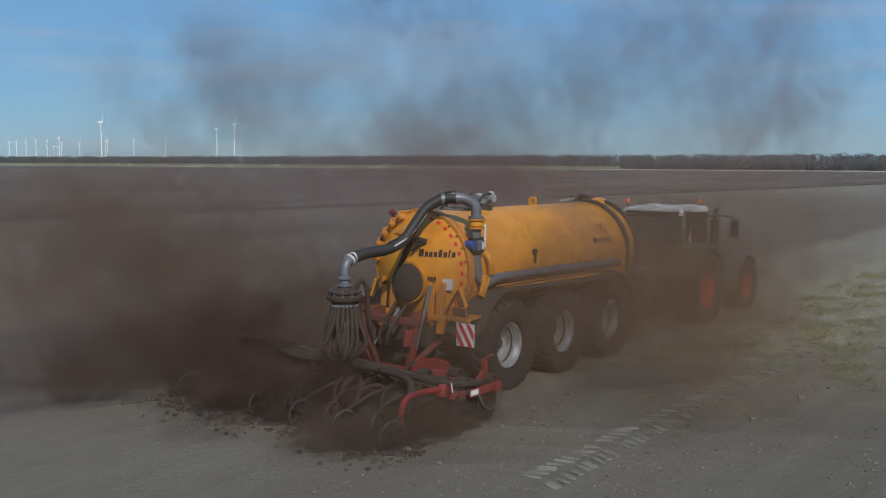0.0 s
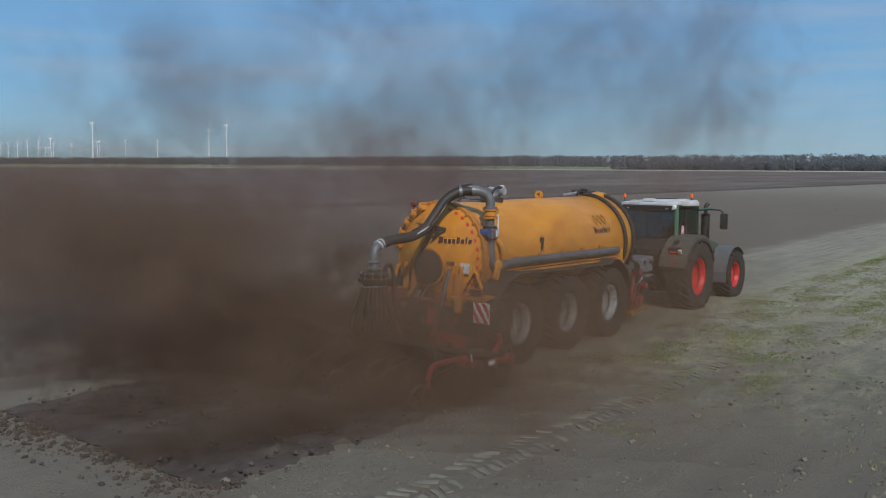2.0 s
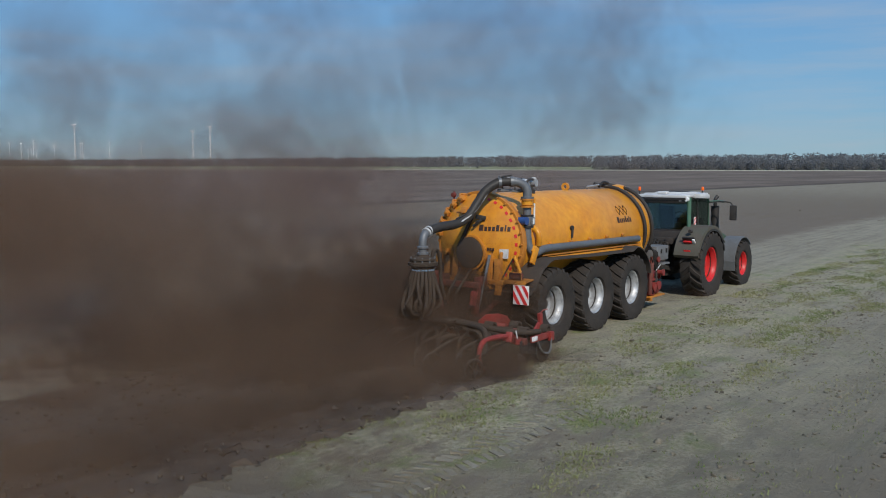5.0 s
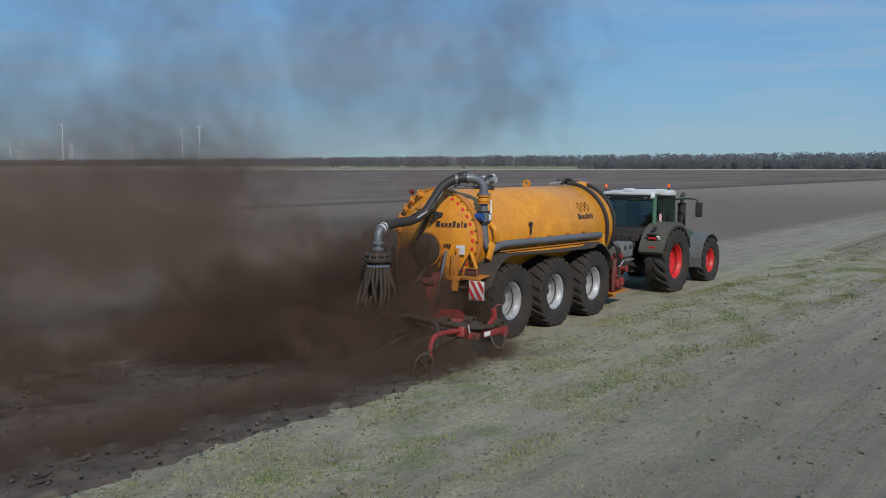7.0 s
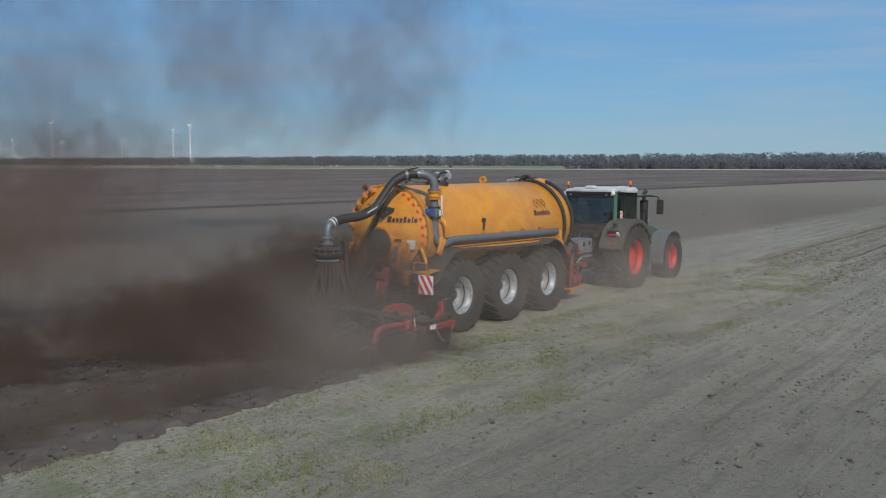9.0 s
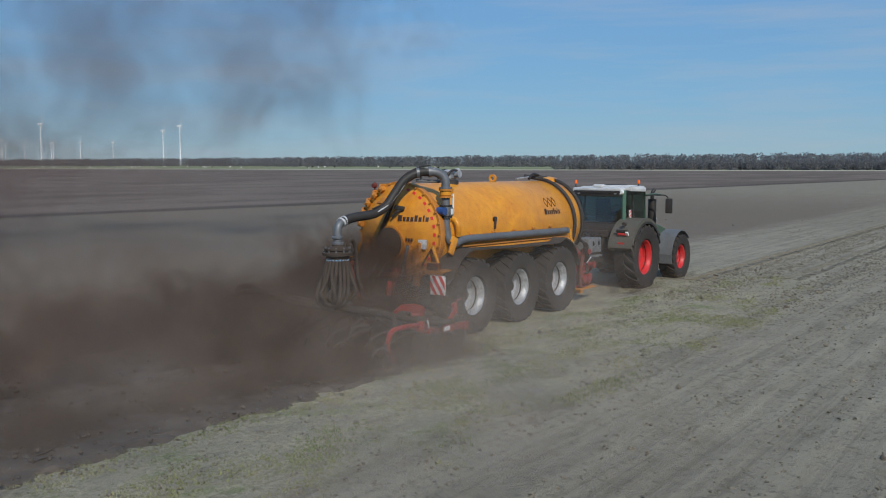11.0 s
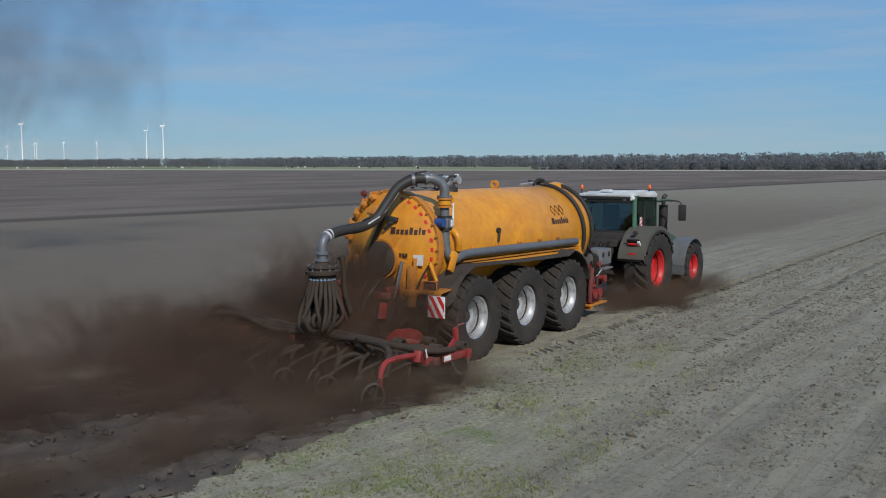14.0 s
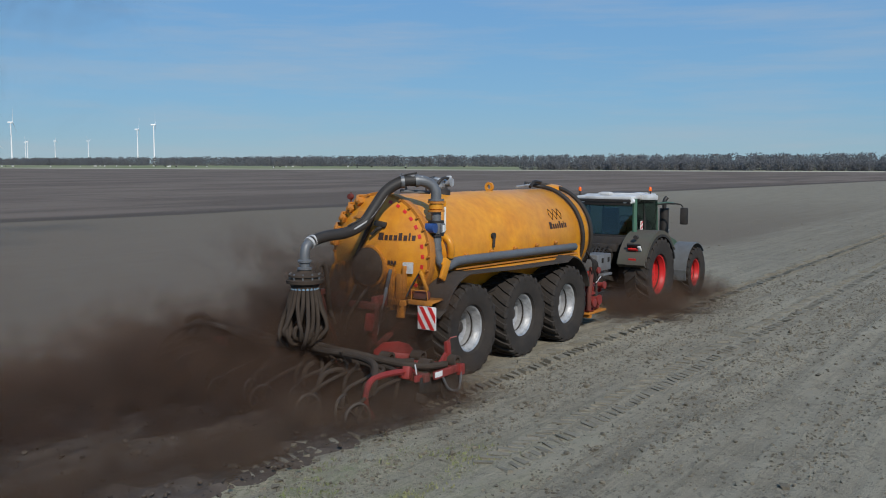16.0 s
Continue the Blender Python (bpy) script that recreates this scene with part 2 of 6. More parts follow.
def ground_material():
    """Dry bare field: pale crust, old furrows, a weedy strip beside the working line, darker worked land, far meadow."""
    m = bpy.data.materials.new("dry_field_soil")
    m.use_nodes = True
    n, l = m.node_tree.nodes, m.node_tree.links
    b = n["Principled BSDF"]
    co, sep = n.new("ShaderNodeTexCoord"), n.new("ShaderNodeSeparateXYZ")
    l.new(co.outputs["Object"], sep.inputs[0])

    def noise(scale, detail=6, rough=0.6, stretch=(1, 1, 1)):
        mp, t = n.new("ShaderNodeMapping"), n.new("ShaderNodeTexNoise")
        mp.inputs["Scale"].default_value = stretch
        l.new(co.outputs["Object"], mp.inputs["Vector"])
        l.new(mp.outputs[0], t.inputs["Vector"])
        t.inputs["Scale"].default_value, t.inputs["Detail"].default_value, t.inputs["Roughness"].default_value = scale, detail, rough
        return t.outputs["Fac"]

    def maths(op, a, c=None, d=None):
        x = n.new("ShaderNodeMath")
        x.operation = op
        for i, v in enumerate((a, c, d)):
            if v is None:
                continue
            if isinstance(v, (int, float)):
                x.inputs[i].default_value = v
            else:
                l.new(v, x.inputs[i])
        return x.outputs[0]

    def step(v, lo, hi, to0=0.0, to1=1.0):
        x = n.new("ShaderNodeMapRange")
        x.interpolation_type = "SMOOTHSTEP"
        x.inputs["From Min"].default_value, x.inputs["From Max"].default_value = lo, hi
        x.inputs["To Min"].default_value, x.inputs["To Max"].default_value = to0, to1
        l.new(v, x.inputs["Value"])
        return x.outputs[0]

    def blend(fac, a, c):
        x = n.new("ShaderNodeMixRGB")
        l.new(fac, x.inputs["Fac"]) if not isinstance(fac, float) else None
        for i, v in ((1, a), (2, c)):
            if isinstance(v, tuple):
                x.inputs[i].default_value = (*v, 1)
            else:
                l.new(v, x.inputs[i])
        return x.outputs["Color"]

    X, Y = sep.outputs["X"], sep.outputs["Y"]
    clump = noise(0.9, 10, 0.75)
    grit = noise(6.5, 10, 0.8)
    fine = noise(42, 3, 0.6)
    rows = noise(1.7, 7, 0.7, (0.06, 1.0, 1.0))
    wide = noise(0.06, 5, 0.6, (0.35, 1.0, 1.0))
    # bare dry crust
    soil = blend(step(clump, 0.35, 0.7), (0.287, 0.256, 0.192), (0.207, 0.181, 0.134))
    # rows: crests painted paler and troughs darker, by the noise that drives the bump
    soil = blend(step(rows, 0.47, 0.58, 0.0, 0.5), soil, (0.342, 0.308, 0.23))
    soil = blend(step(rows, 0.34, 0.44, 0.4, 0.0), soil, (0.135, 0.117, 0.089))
    soil = blend(step(grit, 0.52, 0.6, 0.0, 0.6), soil, (0.11, 0.097, 0.075))
    soil = blend(step(fine, 0.56, 0.66, 0.0, 0.5), soil, (0.382, 0.342, 0.252))
    fleck = noise(2.6, 10, 0.82, (0.22, 1, 1))
    soil = blend(step(fleck, 0.55, 0.63, 0.0, 0.45), soil, (0.12, 0.106, 0.082))
    streak = noise(5.5, 6, 0.7, (0.025, 1.0, 1.0))
    soil = blend(step(streak, 0.54, 0.64, 0.0, 0.45), soil, (0.14, 0.12, 0.088))
    soil = blend(step(streak, 0.34, 0.44, 0.4, 0.0), soil, (0.36, 0.322, 0.24))
    # browner headland soil where the run begins; the dust's shade is painted in here
    head = maths("MULTIPLY", step(maths("MULTIPLY_ADD", clump, 5.0, X), 8.0, 15.0, 1.0, 0.0), step(maths("MULTIPLY_ADD", clump, 2.0, Y), -1.6, -0.4, 0.8, 0.0))
    soil = blend(head, soil, (0.155, 0.128, 0.097))
    # brown soil behind the start of the turned strip
    start = maths("MULTIPLY", step(maths("MULTIPLY_ADD", clump, 2.0, X), -3.6, -1.8, 0.72, 0.0), step(Y, -4.4, -2.4))
    soil = blend(start, soil, (0.16, 0.131, 0.1))
    # browner ground on the near side, fading out along x
    near_brown = maths("MULTIPLY", step(maths("MULTIPLY_ADD", clump, 6.0, X), 21.0, 34.0, 0.42, 0.0), step(maths("MULTIPLY_ADD", clump, 2.0, Y), -6.4, -4.4, 1.0, 0.0))
    soil = blend(near_brown, soil, (0.15, 0.131, 0.098))
    # weedy strip
    wob = maths("MULTIPLY_ADD", noise(0.35, 4, 0.6), 2.2, -1.1)
    yy = maths("ADD", Y, wob)
    strip = maths("MULTIPLY", step(yy, -6.0, -4.4), step(yy, -1.3, -0.2, 1.0, 0.0))
    xx = maths("MULTIPLY_ADD", wob, 4.0, X)
    strip = maths("MULTIPLY", strip, maths("MULTIPLY", step(xx, 1.5, 6.0), step(xx, 41.0, 50.0, 1.0, 0.0)))
    far_green = maths("MULTIPLY", maths("MULTIPLY", step(yy, -9.5, -6.0), step(yy, 4.0, 8.0, 1.0, 0.0)), maths("MULTIPLY", step(xx, 2.0, 6.0), step(xx, 14.0, 20.0, 1.0, 0.0)))
    strip = maths("MAXIMUM", strip, maths("MULTIPLY", far_green, 0.6))
    patch = maths("MULTIPLY", strip, step(noise(1.9, 8, 0.7, (0.6, 1, 1)), 0.36, 0.62))
    straw = blend(step(noise(14, 5, 0.7), 0.4, 0.65), (0.39, 0.352, 0.25), (0.2, 0.19, 0.105))
    green = blend(step(noise(26, 4, 0.7), 0.4, 0.6), (0.1, 0.15, 0.035), (0.25, 0.25, 0.125))
    weeds = blend(step(noise(0.75, 7, 0.7), 0.5, 0.64), straw, green)
    col = blend(patch, soil, weeds)
    # ground already worked beyond the line, dust veil over it painted into the brown
    col = blend(maths("MULTIPLY", step(yy, 2.4, 4.6, 0.0, 0.84), step(X, 80, 150, 1.0, 0.0)), col, (0.15, 0.116, 0.087))
    col = blend(step(xx, 60.0, 84.0, 0.0, 0.45), col, (0.165, 0.136, 0.098))
    # darker worked land beyond the old plough line
    line = maths("ADD", maths("MULTIPLY_ADD", X, 0.115, Y), maths("MULTIPLY_ADD", noise(0.12, 5, 0.6), 3.0, -1.5))
    worked = step(line, 54.4, 55.6)
    band = blend(step(wide, 0.4, 0.62), (0.118, 0.09, 0.07), (0.172, 0.134, 0.106))
    band = blend(step(noise(0.3, 6, 0.65, (0.15, 1, 1)), 0.5, 0.66, 0.0, 0.6), band, (0.09, 0.07, 0.054))
    col = blend(worked, col, band)
    edge = maths("MULTIPLY", step(line, 53.4, 54.6), step(line, 56.6, 60.0, 1.0, 0.0))
    col = blend(maths("MULTIPLY", edge, 0.7), col, (0.06, 0.047, 0.036))
    # far pale verge and meadow
    reach = maths("MULTIPLY_ADD", Y, 0.13, X)
    verge = maths("MULTIPLY", step(reach, 478, 490), step(reach, 520, 560, 1.0, 0.0))
    meadow = step(reach, 520, 560)
    grassy = blend(step(noise(0.02, 5, 0.6, (1, 0.4, 1)), 0.4, 0.62), (0.16, 0.185, 0.085), (0.26, 0.25, 0.15))
    col = blend(meadow, col, grassy)
    col = blend(verge, col, (0.42, 0.38, 0.28))
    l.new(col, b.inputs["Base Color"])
    b.inputs["Roughness"].default_value, b.inputs["Specular IOR Level"].default_value = 0.95, 0.2
    bp = n.new("ShaderNodeBump")
    bp.inputs["Strength"].default_value, bp.inputs["Distance"].default_value = 1.0, 0.065
    h = maths("ADD", maths("MULTIPLY", grit, 0.7), maths("MULTIPLY", fine, 0.35))
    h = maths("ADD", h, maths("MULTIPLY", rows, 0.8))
    l.new(h, bp.inputs["Height"])
    l.new(bp.outputs["Normal"], b.inputs["Normal"])
    return m


def dust_material(name, density, scale, colour=(0.17, 0.127, 0.1)):
    """Fine soil dust hanging in the air: lets most light through; thicker in billows, thinning to nothing at the rim."""
    m = bpy.data.materials.new(name)
    m.use_nodes = True
    n, l = m.node_tree.nodes, m.node_tree.links
    n.remove(n["Principled BSDF"])
    co, oi, add = n.new("ShaderNodeTexCoord"), n.new("ShaderNodeObjectInfo"), n.new("ShaderNodeVectorMath")
    sc = n.new("ShaderNodeVectorMath")
    sc.operation, sc.inputs[3].default_value = "SCALE", 40.0
    comb = n.new("ShaderNodeCombineXYZ")
    for i in range(3):
        l.new(oi.outputs["Random"], comb.inputs[i])
    l.new(comb.outputs[0], sc.inputs[0])
    l.new(co.outputs["Object"], add.inputs[0])
    l.new(sc.outputs[0], add.inputs[1])
    t = n.new("ShaderNodeTexNoise")
    t.inputs["Scale"].default_value, t.inputs["Detail"].default_value, t.inputs["Roughness"].default_value = scale, 5, 0.58
    t.inputs["Distortion"].default_value = 0.7
    l.new(add.outputs[0], t.inputs["Vector"])
    r = n.new("ShaderNodeMapRange")
    r.interpolation_type = "SMOOTHSTEP"
    r.inputs["From Min"].default_value, r.inputs["From Max"].default_value = 0.37, 0.68
    r.inputs["To Min"].default_value, r.inputs["To Max"].default_value = 0.03 * density, density
    l.new(t.outputs["Fac"], r.inputs["Value"])
    at, mul = n.new("ShaderNodeAttribute"), n.new("ShaderNodeMath")
    at.attribute_name, mul.operation = "thickness", "MULTIPLY"
    l.new(r.outputs[0], mul.inputs[0])
    l.new(at.outputs["Fac"], mul.inputs[1])
    tr, df, tl = n.new("ShaderNodeBsdfTransparent"), n.new("ShaderNodeBsdfDiffuse"), n.new("ShaderNodeBsdfTranslucent")
    half, mx = n.new("ShaderNodeMixShader"), n.new("ShaderNodeMixShader")
    for x in (df, tl):
        x.inputs["Color"].default_value = (*colour, 1)
    l.new(df.outputs[0], half.inputs[1])
    l.new(tl.outputs[0], half.inputs[2])
    l.new(mul.outputs[0], mx.inputs[0])
    l.new(tr.outputs[0], mx.inputs[1])
    l.new(half.outputs[0], mx.inputs[2])
    l.new(mx.outputs[0], n["Material Output"].inputs["Surface"])
    return m


# thick dust coloured darker than the veil: its self-shadow is put in here
DUST_THICK = dust_material("thick_soil_dust", 0.74, 0.95, (0.105, 0.067, 0.048))
DUST_VEIL = dust_material("thin_soil_dust", 0.36, 0.4, (0.178, 0.117, 0.082))
DUST_HIGH = dust_material("high_thin_dust", 0.2, 0.2, (0.2, 0.132, 0.112))
DUST_SKIRT = dust_material("low_soil_dust", 0.55, 1.1, (0.12, 0.083, 0.06))
DUST_PALE = dust_material("pale_dry_dust", 0.22, 0.35, (0.4, 0.34, 0.29))
DUST_HAZE = dust_material("faint_dust_haze", 0.23, 0.35, (0.2, 0.13, 0.085))

FIELD = ground_material()


# ---- mesh helpers ----
def mesh_of(bm, name, mat, smooth=35):
    me = bpy.data.meshes.new(name)
    bmesh.ops.recalc_face_normals(bm, faces=bm.faces)
    for f in bm.faces:
        f.smooth = smooth > 0
    bm.to_mesh(me)
    bm.free()
    me.materials.append(mat)
    if smooth > 0:
        me.set_sharp_from_angle(angle=radians(smooth))
    return me


def part(name, bm, mat, parent=None, label="", smooth=35, at=None):
    """One mesh object, as a part under parent (or as a thing of its own)."""
    ob = new(name, mesh_of(bm, name, mat, smooth))
    if parent is not None:
        ob.parent = parent
    if at is not None:
        ob.matrix_basis = at
    return tagged(ob, label) if label else ob


def thing(name, label, category, group=""):
    ob = new(name)
    ob.empty_display_size = 0.3
    return tagged(ob, label, category, group)


def box(bm, c, s, rot=None, bevel=0.0):
    m = Matrix.Translation(c) @ (rot.to_4x4() if rot else Matrix()) @ Matrix.Diagonal((*s, 1))
    vs = bmesh.ops.create_cube(bm, size=1.0, matrix=m)["verts"]
    if bevel:
        es = list({e for v in vs for e in v.link_edges})
        bmesh.ops.bevel(bm, geom=es, offset=bevel, segments=2, affect="EDGES", profile=0.6)
    return bm


def turn(rx=0, ry=0, rz=0):
    return Euler((radians(rx), radians(ry), radians(rz))).to_matrix()


def tube(bm, pts, r, seg=10, caps=True):
    """A round bar along points; r one radius or one for each point."""
    pts = [Vector(p) for p in pts]
    rs = r if isinstance(r, (list, tuple)) else [r] * len(pts)
    side, rings = None, []
    for i, p in enumerate(pts):
        d = (pts[min(i + 1, len(pts) - 1)] - pts[max(i - 1, 0)]).normalized()
        if side is None:
            side = d.orthogonal().normalized()
        else:
            side = (side - d * side.dot(d)).normalized()
        up = d.cross(side)
        rings.append([bm.verts.new(p + (side * math.cos(2 * math.pi * k / seg) + up * math.sin(2 * math.pi * k / seg)) * rs[i]) for k in range(seg)])
    for a, c in zip(rings, rings[1:]):
        for k in range(seg):
            bm.faces.new((a[k], a[(k + 1) % seg], c[(k + 1) % seg], c[k]))
    if caps:
        bm.faces.new(rings[0][::-1]), bm.faces.new(rings[-1])
    return bm


def smooth_line(pts, n=6):
    """A Catmull-Rom curve through the points."""
    p = [Vector(q) for q in pts]
    p = [2 * p[0] - p[1], *p, 2 * p[-1] - p[-2]]
    out = []
    for i in range(1, len(p) - 2):
        for k in range(n):
            t = k / n
            out.append(0.5 * (2 * p[i] + (p[i + 1] - p[i - 1]) * t + (2 * p[i - 1] - 5 * p[i] + 4 * p[i + 1] - p[i + 2]) * t * t
                              + (3 * p[i] - p[i - 1] - 3 * p[i + 1] + p[i + 2]) * t ** 3))
    return out + [p[-2]]


def lathe(bm, profile, axis="X", c=(0, 0, 0), seg=32, closed=False):
    """Turns a profile of (along, radius) about an axis through c."""
    c = Vector(c)
    frames = {"X": (Vector((1, 0, 0)), Vector((0, 1, 0)), Vector((0, 0, 1))),
              "Y": (Vector((0, 1, 0)), Vector((0, 0, 1)), Vector((1, 0, 0))),
              "Z": (Vector((0, 0, 1)), Vector((1, 0, 0)), Vector((0, 1, 0)))}
    a, u, v = frames[axis]
    rings = []
    for s, r in profile:
        if r < 1e-5:
            rings.append([bm.verts.new(c + a * s)])
        else:
            rings.append([bm.verts.new(c + a * s + (u * math.cos(2 * math.pi * k / seg) + v * math.sin(2 * math.pi * k / seg)) * r) for k in range(seg)])
    pairs = list(zip(rings, rings[1:])) + ([(rings[-1], rings[0])] if closed else [])
    for p, q in pairs:
        for k in range(seg):
            j = (k + 1) % seg
            if len(p) == 1 and len(q) == 1:
                continue
            if len(p) == 1:
                bm.faces.new((p[0], q[j], q[k]))
            elif len(q) == 1:
                bm.faces.new((p[k], p[j], q[0]))
            else:
                bm.faces.new((p[k], p[j], q[j], q[k]))
    return bm


def strip(bm, line, y0, y1, thick):
    """A bent plate: a line of (x, z) drawn out from y0 to y1, with thickness."""
    line = [Vector((x, 0, z)) for x, z in line]
    rows = []
    for i, p in enumerate(line):
        d = (line[min(i + 1, len(line) - 1)] - line[max(i - 1, 0)]).normalized()
        nrm = Vector((-d.z, 0, d.x)) * thick
        rows.append([bm.verts.new((q.x, y, q.z)) for q in (p, p + nrm) for y in (y0, y1)])
    for a, c in zip(rows, rows[1:]):
        bm.faces.new((a[0], a[1], c[1], c[0])), bm.faces.new((a[2], c[2], c[3], a[3]))
        bm.faces.new((a[0], c[0], c[2], a[2])), bm.faces.new((a[1], a[3], c[3], c[1]))
    for a in (rows[0], rows[-1]):
        bm.faces.new((a[0], a[2], a[3], a[1]))
    return bm


def arc(cx, cz, r, a0, a1, n=12):
    return [(cx + r * math.cos(radians(a0 + (a1 - a0) * i / n)), cz + r * math.sin(radians(a0 + (a1 - a0) * i / n))) for i in range(n + 1)]


def prism(bm, poly, thick, to):
    """A flat polygon of (u, v), thick along w, placed by the matrix to."""
    a = [bm.verts.new(to @ Vector((u, v, -thick / 2))) for u, v in poly]
    c = [bm.verts.new(to @ Vector((u, v, thick / 2))) for u, v in poly]
    bm.faces.new(a[::-1]), bm.faces.new(c)
    for i in range(len(poly)):
        j = (i + 1) % len(poly)
        bm.faces.new((a[i], a[j], c[j], c[i]))
    return bm


B = bmesh.new
MOVERS = []      # (object, rows) for motions()


# ---- ground and distance ----
def relief(x, y):
    """Height of the bare field: low furrows along x, soft lumps; flat far off."""
    near = max(0.0, 1 - max(abs(x - 30) - 55, abs(y + 3) - 14, 0) / 30)
    if near <= 0:
        return 0.0
    h = 0.03 * noise.noise((x * 0.5, y * 0.9, 3.1)) + 0.018 * noise.noise((x * 1.9, y * 2.3, 7.7))
    if y < -4.5:
        h += 0.022 * math.sin(y * 2 * math.pi / 0.75 + 0.6 * noise.noise((x * 0.2, y * 0.2, 1.0))) * min(1, (-4.5 - y) / 1.5)
    return h * near * (0.2 if y > -2.0 else 1.0 if y < -2.8 else 0.2 + (-2.0 - y))


def build_ground():
    xs = [-4900, -3000, -1500, -700, -300, -140, -70, -40, -28] + [-22 + 0.3 * i for i in range(361)] + [90, 95, 102, 112, 125, 145, 175, 220, 300, 420, 480, 540, 700, 1000, 1600, 2600, 3800, 4900]
    ys = [-4900, -2600, -1200, -500, -200, -90, -50, -34, -26] + [-21 + 0.25 * i for i in range(133)] + [13, 14.5, 17, 20, 25, 32, 42, 55, 75, 100, 140, 200, 300, 450, 700, 1100, 1800, 3000, 4900]
    verts = [(x, y, relief(x, y)) for x in xs for y in ys]
    m = len(ys)
    faces = [(i * m + j, (i + 1) * m + j, (i + 1) * m + j + 1, i * m + j + 1) for i in range(len(xs) - 1) for j in range(m - 1)]
    me = bpy.data.meshes.new("ground")
    me.from_pydata(verts, [], faces)
    me.materials.append(FIELD)
    for p in me.polygons:
        p.use_smooth = True
    tagged(new("ground", me), "flat dry bare field with weedy strip and furrows", "ground", kind="structure")


def tree_belt():
    """A far belt of leafless and budding trees, too many to count."""
    rnd = random.Random(5)
    trunk, twigs = B(), B()
    tv, tf = [], []
    spots = []
    for i in range(900):                                   # nearer hedge line beyond the field's far edge
        y = -190 + i * 0.5 + rnd.uniform(-1, 1)
        spots.append((545 - 0.13 * y + rnd.uniform(-8, 40), y, rnd.uniform(4.2, 6.2) * (1.4 if rnd.random() < 0.05 else 1)))
    for i in range(1900):                                  # the wood further off, behind the meadow
        y = 130 + i * 1.16 + rnd.uniform(-2, 2)
        x = 900 - 0.02 * y + rnd.uniform(-40, 130) if y < 900 else 1050 - 0.08 * y + rnd.uniform(-60, 160)
        spots.append((x, y, rnd.uniform(9.5, 13.5)))
    for x, y, h in spots:
        far = x > 700
        tube(trunk, [(x, y, -0.2), (x + rnd.uniform(-0.3, 0.3), y, h * 0.45), (x + rnd.uniform(-0.6, 0.6), y + rnd.uniform(-0.6, 0.6), h * 0.85)], [0.22, 0.15, 0.05], 5, False)
        w = h * rnd.uniform(0.3, 0.46)
        for k in range(90 if far else 150):                  # sprays of twigs
            u = rnd.random()
            a = rnd.uniform(0, 6.283)
            rr = w * math.sqrt(rnd.random()) * (1.15 - 0.75 * abs(u - 0.45))
            z = h * (0.02 + 0.96 * u)
            c = Vector((x + rr * math.cos(a), y + rr * math.sin(a), z))
            s = rnd.uniform(0.4, 0.95) * (2.2 if far else 1.0)
            d1 = Vector((rnd.gauss(0, 1), rnd.gauss(0, 1), rnd.gauss(0.6, 1))).normalized() * s
            d2 = Vector((rnd.gauss(0, 1), rnd.gauss(0, 1), rnd.gauss(0, 1))).normalized() * s * 0.5
            b0 = len(tv)
            tv.extend([c - d1 * 0.5, c + d1 * 0.5 + d2, c + d1 * 0.6 - d2])
            tf.append((b0, b0 + 1, b0 + 2))
    belt = thing("tree_belt", "far belt of leafless and budding trees along the field edge", "trees")
    tagged(belt, kind="stuff")
    tagged(part("trunks", trunk, BARK, belt, smooth=0), kind="stuff")
    me = bpy.data.meshes.new("twigs")
    me.from_pydata(tv, [], tf)
    me.materials.append(TWIG)
    ob = new("twigs", me)
    ob.parent = belt
    tagged(ob, kind="stuff")


def wind_turbine(first_blade):
    """White three-bladed turbine, hub 100 m up; first_blade: the turn of its rotor."""
    t = thing("wind_turbine", "white three-bladed wind turbine on a tubular tower", "wind turbine", "turbines of the wind farm")
    part("tower", lathe(B(), [(-1, 2.2), (30, 1.8), (70, 1.4), (98.5, 1.1), (98.5, 0)], "Z", seg=16), TURBINE_WHITE, t)
    part("nacelle", box(B(), (1.8, 0, 100), (10, 3.6, 3.6), bevel=0.8), TURBINE_WHITE, t)
    part("hub", lathe(B(), [(-5.6, 0), (-5.2, 1.1), (-4.2, 1.7), (-3.2, 1.8)], "X", (0, 0, 100), 14), TURBINE_WHITE, t)
    for k in range(3):
        bm = B()
        a = radians(first_blade + 120 * k)
        d, w = Vector((0, math.cos(a), math.sin(a))), Vector((0, -math.sin(a), math.cos(a)))
        rows = []
        for s, c, th in ((1.2, 0.7, 0.8), (5, 1.3, 0.6), (12, 1.1, 0.4), (22, 0.75, 0.25), (31, 0.4, 0.12), (35, 0.12, 0.06)):
            p = Vector((-4.2, 0, 100)) + d * s
            rows.append([bm.verts.new(p + w * c * u + Vector((th * v, 0, 0))) for u, v in ((-0.6, 0), (0, 0.9), (1.4, 0.1), (0, -0.9))])
        for p, q in zip(rows, rows[1:]):
            for i in range(4):
                bm.faces.new((p[i], p[(i + 1) % 4], q[(i + 1) % 4], q[i]))
        bm.faces.new(rows[0]), bm.faces.new(rows[-1])
        part("blade", bm, TURBINE_WHITE, t)
    return t


